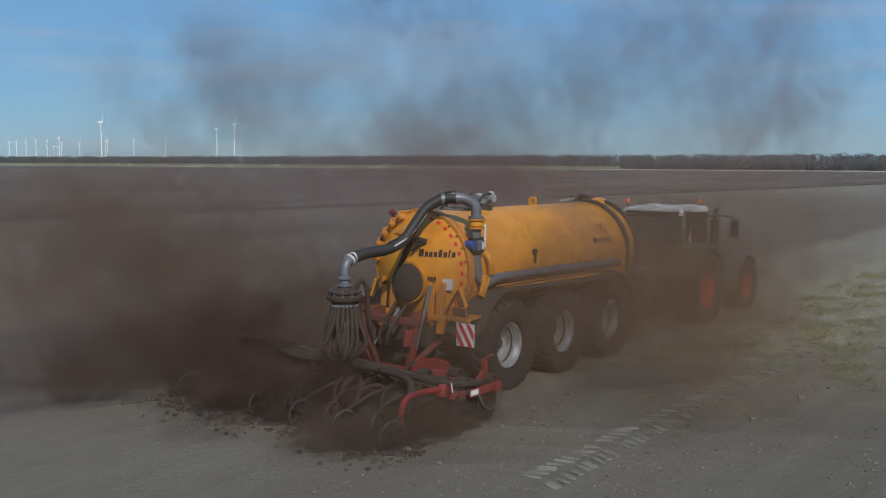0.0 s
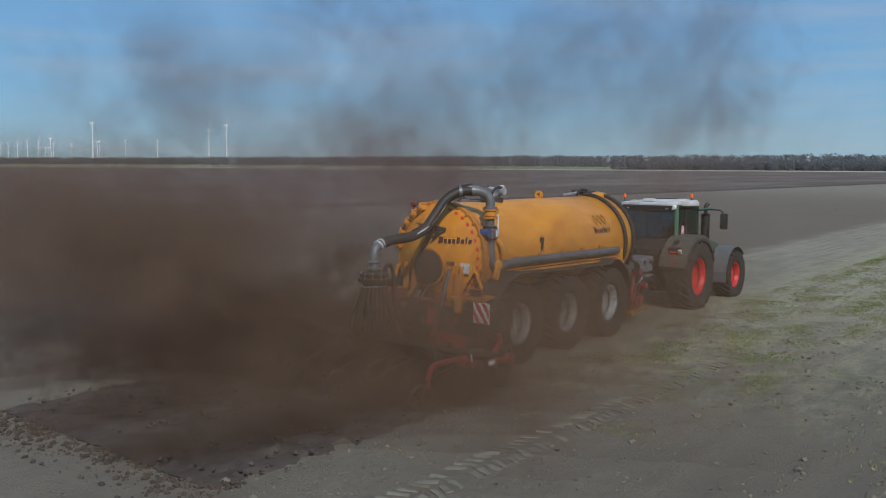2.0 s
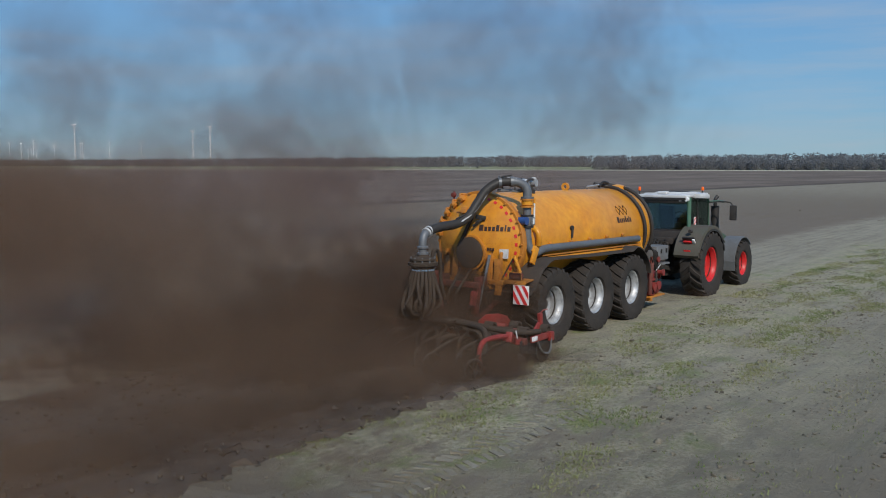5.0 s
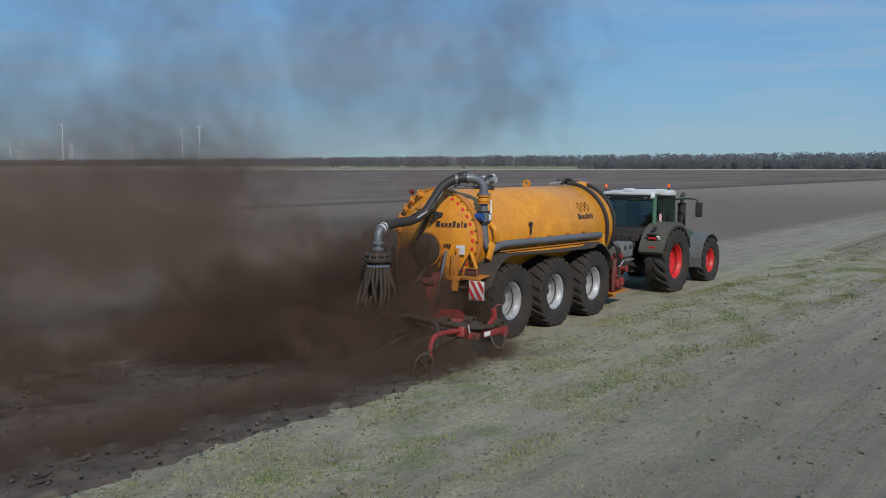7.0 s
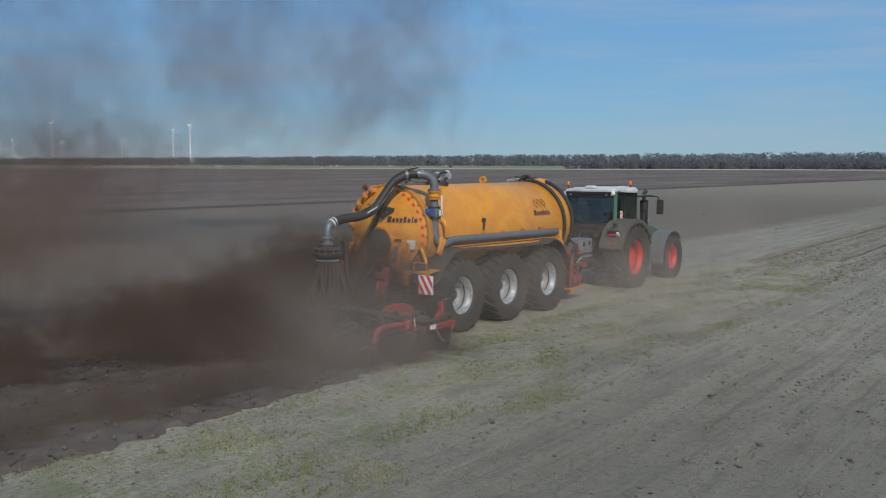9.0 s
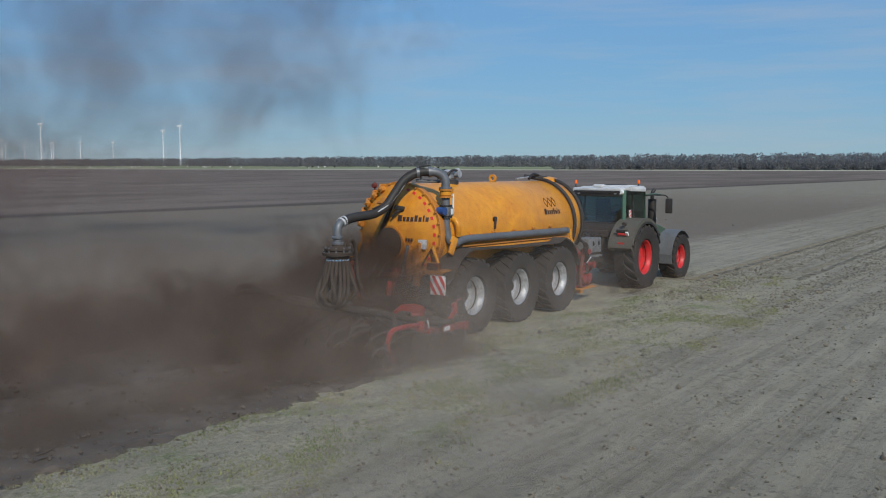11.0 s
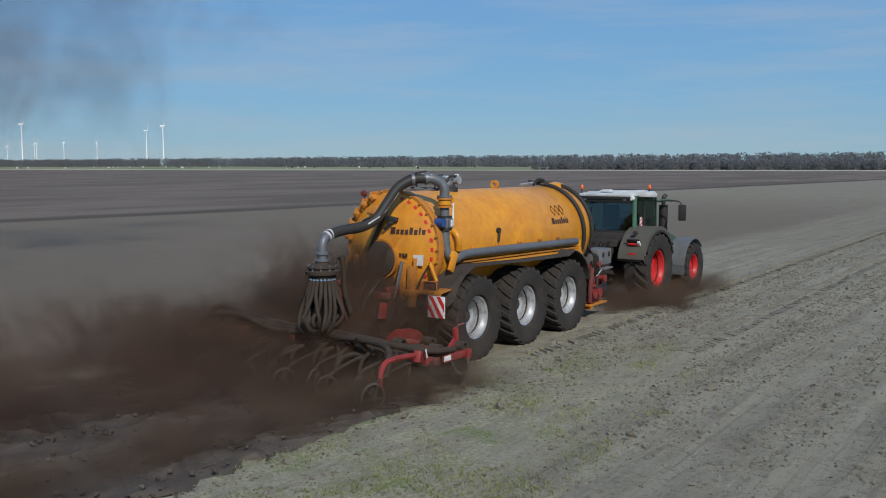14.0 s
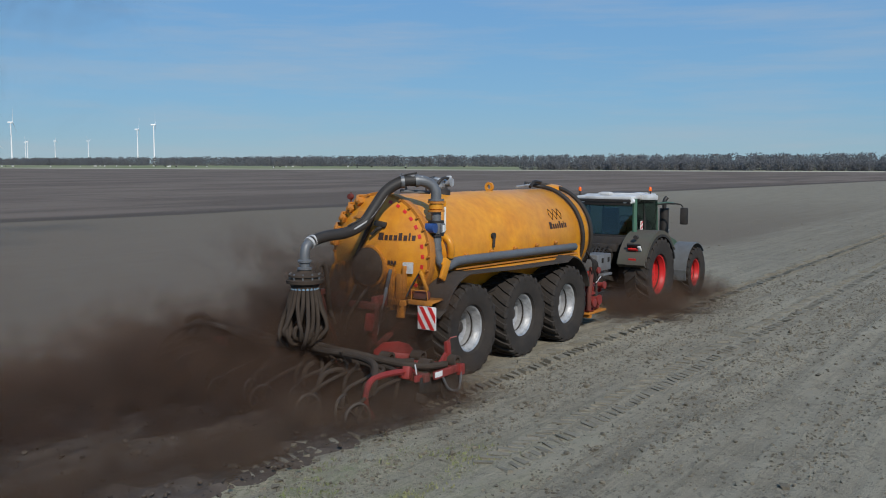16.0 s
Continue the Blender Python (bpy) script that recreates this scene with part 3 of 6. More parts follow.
def wind_farm():
    """Bearings from (36, -10) in degrees from +x, distance, height of its foot, turn of the rotor's face and of its blades."""
    for deg, d, sunk, face, blade in ((59.7, 2400, 0, 132, 97), (59.0, 4650, 0, 118, 60), (58.9, 4500, 0, 140, 20), (57.46, 4350, 0, 128, 75),
                                (55.68, 4300, 0, 122, 40), (52.96, 2760, 0, 130, 110), (52.03, 2420, 0, 140, 85), (60.4, 4700, -10, 110, 95),
                                (61.37, 4700, -10, 135, 25), (61.56, 4150, 0, 130, 70), (61.6, 4750, -28, 125, 50), (61.78, 4750, -28, 118, 10),
                                (62.14, 4700, 0, 133, 90), (62.13, 4800, -30, 120, 30), (62.74, 4600, 0, 128, 35), (63.24, 4700, -8, 126, 80),
                                (63.72, 4700, -8, 138, 15), (64.1, 4700, -10, 122, 65)):
        t = wind_turbine(blade)
        t.matrix_basis = pose(36 + d * math.cos(radians(deg)), -10 + d * math.sin(radians(deg)), sunk - 1, 0, 0, face)


def cow(mat, name_label):
    c = thing("cow", name_label, "cow", "cattle on the meadow")
    bm = box(B(), (0, 0, 1.0), (1.6, 0.6, 0.75), bevel=0.22)
    part("body", bm, mat, c)
    bm = tube(B(), [(0.7, 0, 1.15), (1.05, 0, 1.05), (1.3, 0, 0.75)], [0.24, 0.2, 0.12], 8)
    part("head", bm, mat, c)
    for x in (-0.6, 0.6):
        for y in (-0.2, 0.2):
            part("leg", tube(B(), [(x, y, -0.02), (x, y, 0.75)], [0.08, 0.13], 6), mat, c)
    part("tail", tube(B(), [(-0.8, 0, 1.25), (-0.95, 0, 0.7)], 0.04, 5), mat, c)
    return c


def herd():
    rnd = random.Random(11)
    kinds = [cow(COW_WHITE, "pale white cow grazing on the meadow"), cow(COW_DARK, "dark black cow grazing on the meadow")]
    used = [0, 0]
    for i in range(34):
        y = rnd.choice((rnd.uniform(560, 900), rnd.uniform(700, 860), rnd.uniform(380, 620)))
        m = pose(600 - 0.13 * y + rnd.uniform(10, 190), y, 0, 0, 0, rnd.uniform(0, 360))
        k = 0 if rnd.random() < 0.6 else 1
        if used[k] == 0:
            kinds[k].matrix_basis = m
        else:
            copy_thing(kinds[k], m)
        used[k] += 1


build_ground()
tree_belt()
wind_farm()
herd()


# ---- wheels ----
def tyre_mesh(r, w, rim_r, lugs, lug_h):
    """Agricultural tyre about Y, centred, with angled tread lugs."""
    bm = B()
    h = w / 2
    prof = [(-h * 0.62, rim_r), (-h * 0.86, rim_r + 0.05), (-h, (r + rim_r) / 2), (-h * 0.96, r * 0.93), (-h * 0.84, r - lug_h),
            (0, r - lug_h + 0.012), (h * 0.84, r - lug_h), (h * 0.96, r * 0.93), (h, (r + rim_r) / 2), (h * 0.86, rim_r + 0.05), (h * 0.62, rim_r)]
    lathe(bm, prof, "Y", seg=40, closed=True)
    return bm


def lug_mesh(side, r, w, lugs, lug_h):
    """One tread lug at the top of the tyre, from the middle to one shoulder."""
    bm, h, da, rows = B(), w / 2, 2 * math.pi / lugs, []
    for u, lag, rr in ((0.0, 0.0, r), (0.5, 0.42, r), (0.93, 0.72, r - 0.012), (1.0, 0.76, r * 0.915)):
        a, y, wd = -lag * da * 1.15, side * h * u, da * 0.2
        low = rr - lug_h * 1.3
        rows.append([bm.verts.new((q * math.sin(a + e), y, q * math.cos(a + e))) for q, e in ((low, -wd * 1.3), (rr, -wd), (rr, wd), (low, wd * 1.3))])
    for p, q in zip(rows, rows[1:]):
        for i in range(3):
            bm.faces.new((p[i], p[i + 1], q[i + 1], q[i]))
    bm.faces.new(rows[0]), bm.faces.new(rows[-1])
    return mesh_of(bm, "tread_lug", RUBBER, 0)


LUGS = {}


def wheel(parent, at, r, w, rim_r, rim_mat, out, lugs=22, lug_h=0.04, dish=0.2, hub_mat=None):
    """A turning wheel: tyre, dished rim, hub with nuts. out: -1 or +1, the side that faces outwards."""
    wh = new("wheel")
    wh.empty_display_size = 0.2
    wh.parent = parent
    wh.matrix_basis = Matrix.Translation(at)
    part("tyre", tyre_mesh(r, w, rim_r, lugs, lug_h), RUBBER, wh)
    for side in (-1, 1):
        key = (side, r, w, lugs, lug_h)
        if key not in LUGS:
            LUGS[key] = lug_mesh(*key)
        for k in range(lugs):
            lug = new("tread_lug", LUGS[key])
            lug.parent = wh
            lug.matrix_basis = Matrix.Rotation(2 * math.pi * (k + (0.5 if side > 0 else 0)) / lugs, 4, "Y")
    o, h = out, w / 2
    prof = [(o * h * 0.66, rim_r + 0.035), (o * h * 0.72, rim_r + 0.02), (o * h * 0.68, rim_r - 0.012), (o * h * 0.5, rim_r - 0.035), (o * (h * 0.5 - 0.02), rim_r - 0.05),
            (o * (h * 0.3), rim_r - 0.06), (o * (h * 0.62 - dish + 0.02), rim_r - 0.075), (o * (h * 0.62 - dish), rim_r * 0.72), (o * (h * 0.62 - dish - 0.05), rim_r * 0.5), (o * (h * 0.62 - dish), rim_r * 0.34), (o * (h * 0.62 - dish), 0.0)]
    rim = part("rim", lathe(B(), prof, "Y", seg=40), rim_mat, wh)
    bm = B()
    y0 = h * 0.62 - dish
    lathe(bm, [(o * y0, rim_r * 0.3), (o * (y0 + 0.09), rim_r * 0.28), (o * (y0 + 0.11), rim_r * 0.2), (o * (y0 + 0.13), 0)], "Y", seg=20)
    for k in range(10):
        a = 2 * math.pi * k / 10
        c = (rim_r * 0.43 * math.cos(a), 0, rim_r * 0.43 * math.sin(a))
        lathe(bm, [(o * (y0 - 0.03), 0.022), (o * (y0 + 0.02), 0.022), (o * (y0 + 0.02), 0)], "Y", c, 6)
    part("hub", bm, hub_mat or rim_mat, wh)
    part("inner_rim", lathe(B(), [(-o * h * 0.66, rim_r + 0.03), (-o * h * 0.6, rim_r - 0.02), (o * h * 0.3, rim_r - 0.07)], "Y", seg=32), DARK_MACHINE, wh)
    ROLL.append((wh, Vector(at), r))
    return wh


ROLL = []


def letter_row(parent, place, height, widths, mat, name="lettering"):
    """Plain dark blocks the size of letters in the place of a maker's name; place(u, v, w) gives the point along, up and out."""
    bm, u = B(), 0.0
    for w, tall in widths:
        hh = height * (1.0 if tall else 0.7)
        rows = [[bm.verts.new(place(u + w * i / 2, hh * j / 3, out)) for i in range(3) for j in range(4)] for out in (-0.002, 0.005)]
        for i in range(2):
            for j in range(3):
                k = i * 4 + j
                bm.faces.new((rows[1][k], rows[1][k + 4], rows[1][k + 5], rows[1][k + 1]))
        u += w + height * 0.18
    return part(name, bm, mat, parent, "plain dark letter-sized marks", smooth=0)


def clipped(poly, w, h):
    """A polygon cut to the rectangle of half sizes w, h."""
    for axis, side, lim in ((0, 1, w), (0, -1, w), (1, 1, h), (1, -1, h)):
        out = []
        for p, q in zip(poly, poly[1:] + poly[:1]):
            dp, dq = lim - side * p[axis], lim - side * q[axis]
            if dp >= 0:
                out.append(p)
            if dp * dq < 0:
                f = dp / (dp - dq)
                out.append((p[0] + (q[0] - p[0]) * f, p[1] + (q[1] - p[1]) * f))
        poly = out
    return poly


# ---- slurry tanker ----
TANK_Z, TANK_R = 2.18, 1.07


def on_tank(x, deg, out=0.004):
    """A point on the barrel: deg 0 at the top, positive towards the -y side."""
    a = radians(deg)
    return Vector((x, -(TANK_R + out) * math.sin(a), TANK_Z + (TANK_R + out) * math.cos(a)))


def dome_x(r):
    """Rear door: a shallow dome; its x at radius r."""
    return -0.84 - 0.34 * (1 - (r / 1.06) ** 2)


def slurry_tanker():
    t = thing("slurry_tanker", "dusty orange three-axle slurry tanker with grey side pipe", "slurry tanker")
    front = [(5.55, TANK_R), (5.72, 1.03), (5.9, 0.9), (6.05, 0.66), (6.12, 0.35), (6.14, 0)]
    part("tank_barrel", lathe(B(), [(-0.72, 0.9), (-0.72, TANK_R), (2.0, TANK_R), (2.01, TANK_R + 0.003), (4.2, TANK_R + 0.003), (4.21, TANK_R), *front], "X", (0, 0, TANK_Z), 64), ORANGE, t)
    part("rear_door", lathe(B(), [(-0.78, 1.06)] + [(dome_x(r), r) for r in (1.06, 0.95, 0.8, 0.6, 0.4, 0.2, 0.0)], "X", (0, 0, TANK_Z), 56), ORANGE, t, "domed orange rear door")
    bm = lathe(B(), [(-0.84, 1.03), (-0.84, 1.115), (-0.81, 1.125), (-0.7, 1.125), (-0.67, 1.11), (-0.67, 1.06)], "X", (0, 0, TANK_Z), 64)
    part("door_flange", bm, ORANGE_DIRTY, t)
    for k in range(28):
        a = 2 * math.pi * k / 28
        c = (-0.86, 1.09 * math.sin(a), TANK_Z + 1.09 * math.cos(a))
        part("flange_bolt", lathe(B(), [(-0.03, 0), (-0.03, 0.022), (0.22, 0.022)], "X", c, 6), ORANGE_DIRTY, t)
    for k in range(15):                                            # red reflective squares round the rim of the door
        a = radians(-6 - 10.5 * k)
        r0 = 0.985
        c = Vector((dome_x(r0) - 0.006, r0 * math.sin(a), TANK_Z + r0 * math.cos(a)))
        nrm = Vector((-1, 0.55 * math.sin(a), 0.55 * math.cos(a))).normalized()
        uu = Vector((0, math.cos(a), -math.sin(a)))
        vv = nrm.cross(uu)
        to = Matrix((uu, vv, nrm)).transposed().to_4x4()
        to.translation = c
        part("reflective_mark", prism(B(), [(-0.037, -0.028), (0.037, -0.028), (0.037, 0.028), (-0.037, 0.028)], 0.006, to), RED_MARK, t, "red reflective square", 0)
    # maker's name on the door, and on the barrel with three diamond outlines
    word = [(0.1, True), (0.062, False), (0.062, False), (0.062, False), (0.062, True), (0.062, False), (0.03, True), (0.06, False)]

    def on_door(u, v, w):
        y, z = -0.2 - u, 2.46 + v
        return Vector((dome_x(math.hypot(y, z - TANK_Z)) - 0.004 - w, y, z))
    letter_row(t, on_door, 0.13, word, LETTER)
    letter_row(t, lambda u, v, w: on_tank(3.72 + u * 1.12, 77 - v / TANK_R * 57.3, 0.005 + w), 0.15, word, LETTER)
    for k in range(3):
        bm = B()
        cx, cz = 0.16 + 0.2 * k, 0.36
        pts = [on_tank(3.78 + cx + du, 75 - (cz - 0.07 + dv) / TANK_R * 57.3, 0.008) for du, dv in ((0, 0.13), (0.085, 0), (0, -0.13), (-0.085, 0), (0, 0.13))]
        tube(bm, pts, 0.008, 5)
        part("diamond_mark", bm, LETTER, t, "dark diamond outline", 0)
    # manhole, white plate and small fittings on the door
    part("manhole_cover", lathe(B(), [(-1.26, 0), (-1.26, 0.3), (-1.24, 0.335), (-1.05, 0.335)], "X", (0, 0.0, 1.98), 32), SOIL_STEEL, t, "round dusty black manhole cover")
    part("manhole_ring", lathe(B(), [(-1.2, 0.34), (-1.2, 0.38), (-1.0, 0.38)], "X", (0, 0.0, 1.98), 32), ORANGE_DIRTY, t)
    part("data_plate", box(B(), (-1.02, -0.76, 1.98), (0.012, 0.2, 0.2), turn(0, 8, 16)), PLATE, t, "pale grey plate", 0)
    for k in range(3):
        part("small_sticker", box(B(), (-1.13, -0.42 - 0.07 * k, 2.07), (0.008, 0.045, 0.07), turn(0, 4, 10)), LETTER, t, smooth=0)
    part("door_hinge", tube(box(B(), (-0.98, 0.25, 2.85), (0.25, 0.16, 0.14), turn(0, 20, 0), 0.02), [(-1.0, 0.0, 2.7), (-1.02, 0.28, 2.85), (-0.95, 0.5, 2.82)], 0.04, 8), ORANGE_DIRTY, t)
    part("door_latch", box(tube(B(), [(-1.02, -0.28, 2.72), (-1.2, -0.22, 2.66), (-1.22, -0.1, 2.55)], 0.03, 8), (-1.1, -0.22, 2.74), (0.12, 0.22, 0.09), turn(10, 0, 20), 0.015), BLACK, t)
    for k, (yy, zz) in enumerate(((0.42, 3.12), (0.62, 2.98), (0.8, 2.8), (0.93, 2.6), (1.02, 2.35))):
        part("door_clamp", tube(box(B(), (-0.82, yy, zz), (0.34, 0.12, 0.13), turn(-35 - 12 * k, 0, 0), 0.02), [(-1.05, yy - 0.05, zz), (-0.9, yy + 0.06, zz + 0.1), (-0.65, yy + 0.08, zz + 0.1)], 0.025, 6), ORANGE_DIRTY, t)
    part("rear_work_light", lathe(tube(B(), [(-0.8, 0.72, 3.1), (-0.8, 0.72, 3.28)], 0.015, 6), [(-0.05, 0), (-0.04, 0.05), (0.03, 0.06), (0.05, 0.04), (0.05, 0)], "X", (-0.82, 0.72, 3.2), 14), RED_DUSTY, t)
    # delivery pipe: riser, valve, elbow over the top
    riser = smooth_line([(0.25, -1.14, 2.045), (-0.1, -1.14, 2.03), (-0.38, -1.13, 1.97), (-0.54, -1.1, 2.08), (-0.58, -1.07, 2.3), (-0.58, -1.06, 2.7), (-0.58, -1.05, 3.22)], 5)
    part("riser_pipe", tube(B(), riser, 0.088, 16), GREY_PIPE, t, "grey steel pipe")
    part("side_pipe", tube(B(), [(0.2, -1.14, 2.045), (2.0, -1.14, 2.02), (3.5, -1.14, 1.995), (4.72, -1.13, 1.975), (4.8, -1.1, 1.97)], [0.085, 0.085, 0.085, 0.085, 0.06], 16), GREY_PIPE, t, "long grey steel side pipe")
    top = smooth_line([(-0.58, -1.05, 3.16), (-0.58, -1.05, 3.3), (-0.62, -1.0, 3.42), (-0.74, -0.9, 3.5), (-0.88, -0.78, 3.51)], 5)
    part("top_elbow", tube(B(), top, 0.095, 16), GREY_PIPE, t)
    for z, r, m in ((3.17, 0.14, GREY_PIPE), (3.13, 0.15, ORANGE_DIRTY), (2.98, 0.15, ORANGE_DIRTY), (2.79, 0.14, BLACK), (2.55, 0.14, BLACK), (2.3, 0.11, GREY_PIPE)):
        part("pipe_flange", lathe(B(), [(-0.018, 0.08), (-0.018, r), (0.018, r), (0.018, 0.08)], "Z", (-0.58, -1.055, z), 18), m, t)
    part("pipe_collar", lathe(B(), [(-0.06, 0.1), (-0.04, 0.125), (0.04, 0.125), (0.06, 0.1)], "Z", (-0.58, -1.055, 3.055), 18), ORANGE, t)
    part("slide_valve", box(box(B(), (-0.58, -1.06, 2.67), (0.2, 0.24, 0.2), None, 0.02), (-0.58, -1.2, 2.67), (0.13, 0.03, 0.16), None, 0.008), STEEL_BOX, t)
    part("valve_actuator", lathe(B(), [(0, 0), (0, 0.085), (0.2, 0.085), (0.22, 0.06), (0.22, 0)], "Y", (-0.75, -1.16, 2.68), 16), BLUE, t, "blue valve actuator")
    part("valve_label", box(B(), (-0.58, -1.218, 2.67), (0.06, 0.006, 0.12)), WHITE_MARK, t, smooth=0)
    part("sight_tube", tube(B(), [(-0.4, -1.12, 2.62), (-0.4, -1.12, 3.06)], 0.022, 8), WHITE_MARK, t, "white sight tube")
    part("sight_tube_fitting", tube(B(), [(-0.4, -1.12, 3.05), (-0.4, -1.12, 3.14), (-0.5, -1.08, 3.16)], 0.03, 8), ORANGE, t)
    part("bypass_elbow", tube(B(), smooth_line([(-0.3, -1.05, 2.5), (-0.3, -1.15, 2.42), (-0.28, -1.18, 2.28), (-0.24, -1.14, 2.14)], 5), 0.065, 12), ORANGE, t)
    part("top_gantry", tube(tube(B(), [(-0.9, -0.66, 3.3), (-0.98, -0.6, 3.64)], 0.022, 6), [(-0.56, -0.9, 3.3), (-1.0, -0.58, 3.33)], 0.03, 6), STEEL_BOX, t)
    # big delivery hose to the distributor, with thin lines strapped to it
    line = [(-0.84, -0.82, 3.51), (-1.02, -0.64, 3.49), (-1.25, -0.46, 3.33), (-1.45, -0.36, 3.05), (-1.66, -0.28, 2.78), (-1.95, -0.18, 2.64), (-2.3, -0.08, 2.6), (-2.52, -0.03, 2.56), (-2.68, 0.0, 2.5)]
    part("delivery_hose", tube(B(), smooth_line(line, 6), 0.096, 16), HOSE, t, "thick black ribbed rubber hose")
    for k, off in enumerate(((0.05, -0.1, 0.06), (0.12, 0.02, 0.03), (-0.02, -0.02, 0.12))):
        ln = [Vector(p) + Vector(off) + Vector((0, 0, 0.02 * math.sin(i * 2 + k))) for i, p in enumerate(line[:6])]
        part("thin_line", tube(B(), smooth_line(ln, 5), 0.014 if k else 0.018, 6), PLATE if k == 0 else HOSE, t)
    for p, q in ((line[0], line[1]), (line[1], line[0])):
        d = (Vector(q) - Vector(p)).normalized()
        part("hose_clamp", tube(B(), [Vector(p) - d * 0.03, Vector(p) + d * 0.03], 0.115, 16), GREY_PIPE, t)
    # top fittings
    part("lifting_lug", lathe(B(), [(-0.03, 0.05), (-0.03, 0.1), (0.03, 0.1), (0.03, 0.05)], "X", (2.9, 0, 3.33), 16, True), ORANGE, t)
    part("gauge_base", lathe(B(), [(-0.05, 0.2), (0.06, 0.2), (0.08, 0.15), (0.12, 0.14)], "Z", (0.92, -0.1, 3.24), 18), DARK_MACHINE, t)
    part("gauge_body", lathe(box(B(), (0.86, -0.08, 3.42), (0.3, 0.22, 0.2), turn(0, 12, 15), 0.03), [(-0.1, 0), (-0.1, 0.085), (0.1, 0.085), (0.11, 0.05), (0.11, 0)], "Y", (1.06, -0.18, 3.45), 14), GALV, t)
    part("gauge_arm", tube(tube(B(), smooth_line([(0.62, -0.2, 3.36), (0.7, -0.26, 3.5), (0.88, -0.24, 3.54), (1.08, -0.2, 3.52)], 4), 0.03, 8), [(0.66, 0.06, 3.3), (0.74, 0.08, 3.52), (0.95, 0.06, 3.55)], 0.024, 6), DARK_MACHINE, t)
    part("gauge_link", box(box(B(), (0.72, -0.12, 3.46), (0.06, 0.2, 0.12), turn(20, 0, 10), 0.015), (0.8, -0.06, 3.5), (0.24, 0.06, 0.06), turn(0, -14, 20), 0.012), GREY_PIPE, t)
    part("gauge_cap", lathe(B(), [(0, 0.06), (0.04, 0.06), (0.06, 0.04), (0.06, 0)], "Z", (1.1, -0.18, 3.52), 12), PLATE, t)
    part("filler_cap", lathe(B(), [(-0.04, 0.24), (0.05, 0.24), (0.08, 0.16), (0.11, 0)], "Z", (5.55, -0.1, 3.25), 20), ORANGE, t)
    part("catwalk_bar", tube(B(), [(4.2, 0.1, 3.3), (4.9, 0.05, 3.35)], 0.03, 6), GALV, t)
    for x0, lean in ((4.98, 0.12), (5.5, 0.06)):
        pts = [on_tank(x0 - 0.25, -8, 0.14)] + [on_tank(x0 + lean * d / 60, d, 0.06) for d in range(4, 125, 12)]
        part("air_hose", tube(B(), smooth_line(pts, 3), 0.047, 10), HOSE, t, "black hose laid over the tank")
    part("hose_guide", tube(B(), smooth_line([(4.5, -0.1, 3.3), (4.7, -0.1, 3.42), (5.0, -0.1, 3.4)], 4), 0.035, 8), BLACK, t)
    part("barrel_latch", tube(lathe(B(), [(0, 0), (0, 0.06), (0.05, 0.06), (0.05, 0)], "Y", (1.34, -1.1, 2.42), 12), [(1.34, -1.09, 2.4), (1.3, -1.1, 2.2)], 0.028, 8), BLACK, t, "dark tank fitting")
    for x in (0.35, 1.25, 2.15, 3.05, 3.9):
        part("pipe_bracket", box(B(), (x, -1.08, 2.13), (0.1, 0.1, 0.05), turn(20, 0, 0), 0.01), ORANGE_DIRTY, t)
    part("front_mount", box(box(B(), (5.15, -0.98, 1.72), (0.16, 0.16, 0.55), turn(0, -14, 0), 0.02), (5.35, -0.95, 1.95), (0.4, 0.12, 0.18), turn(0, -30, 0), 0.02), ORANGE, t)
    # frame
    for s in (-1, 1):
        part("side_rail", box(B(), (2.45, s * 1.12, 1.775), (4.75, 0.1, 0.085), turn(0, 0.8, 0), 0.012), ORANGE, t)
        part("side_shelf", box(B(), (2.4, s * 1.0, 1.86), (4.9, 0.28, 0.03), turn(0, 0.8, 0)), ORANGE_DIRTY, t)
        part("frame_beam", box(B(), (2.4, s * 0.45, 1.02), (7.4, 0.16, 0.32), None, 0.02), DARK_MACHINE, t)
        fender = [(-1.12, 1.16)] + arc(0.0, 0.86, 0.98, 155, 98, 8) + [(1.9, 1.76), (3.7, 1.73)] + arc(3.82, 0.86, 0.97, 82, 14, 9)
        part("fender", strip(B(), fender, s * 1.5, s * 0.72, 0.03), FENDER, t, "dusty black steel mudguard over three wheels")
        part("rear_light_bracket", box(box(B(), (-1.03, s * 1.16, 1.44), (0.34, 0.5, 0.03), turn(0, -6, 0), 0.008), (-1.2, s * 1.16, 1.42), (0.025, 0.5, 0.085), None, 0.006), ORANGE_DIRTY, t)
        lamp = part("tail_light", box(B(), (-1.11, s * 1.13, 1.54), (0.12, 0.3, 0.14), None, 0.03), RED_DUSTY, t, "dusty red tail light")
        part("lamp_guard", tube(B(), [(-1.19, s * 0.96, 1.46), (-1.2, s * 0.97, 1.63), (-1.2, s * 1.3, 1.63), (-1.19, s * 1.31, 1.46)], 0.011, 6), ORANGE_DIRTY, lamp)
        part("light_stay", tube(B(), [(-0.96, s * 1.14, 1.6), (-0.98, s * 1.0, 1.93)], 0.034, 10), ORANGE, t)
        part("guard_stay", tube(B(), smooth_line([(-0.92, s * 0.96, 1.93), (-1.06, s * 0.9, 1.72), (-1.2, s * 0.86, 1.5)], 4), 0.016, 6), BLACK, t)
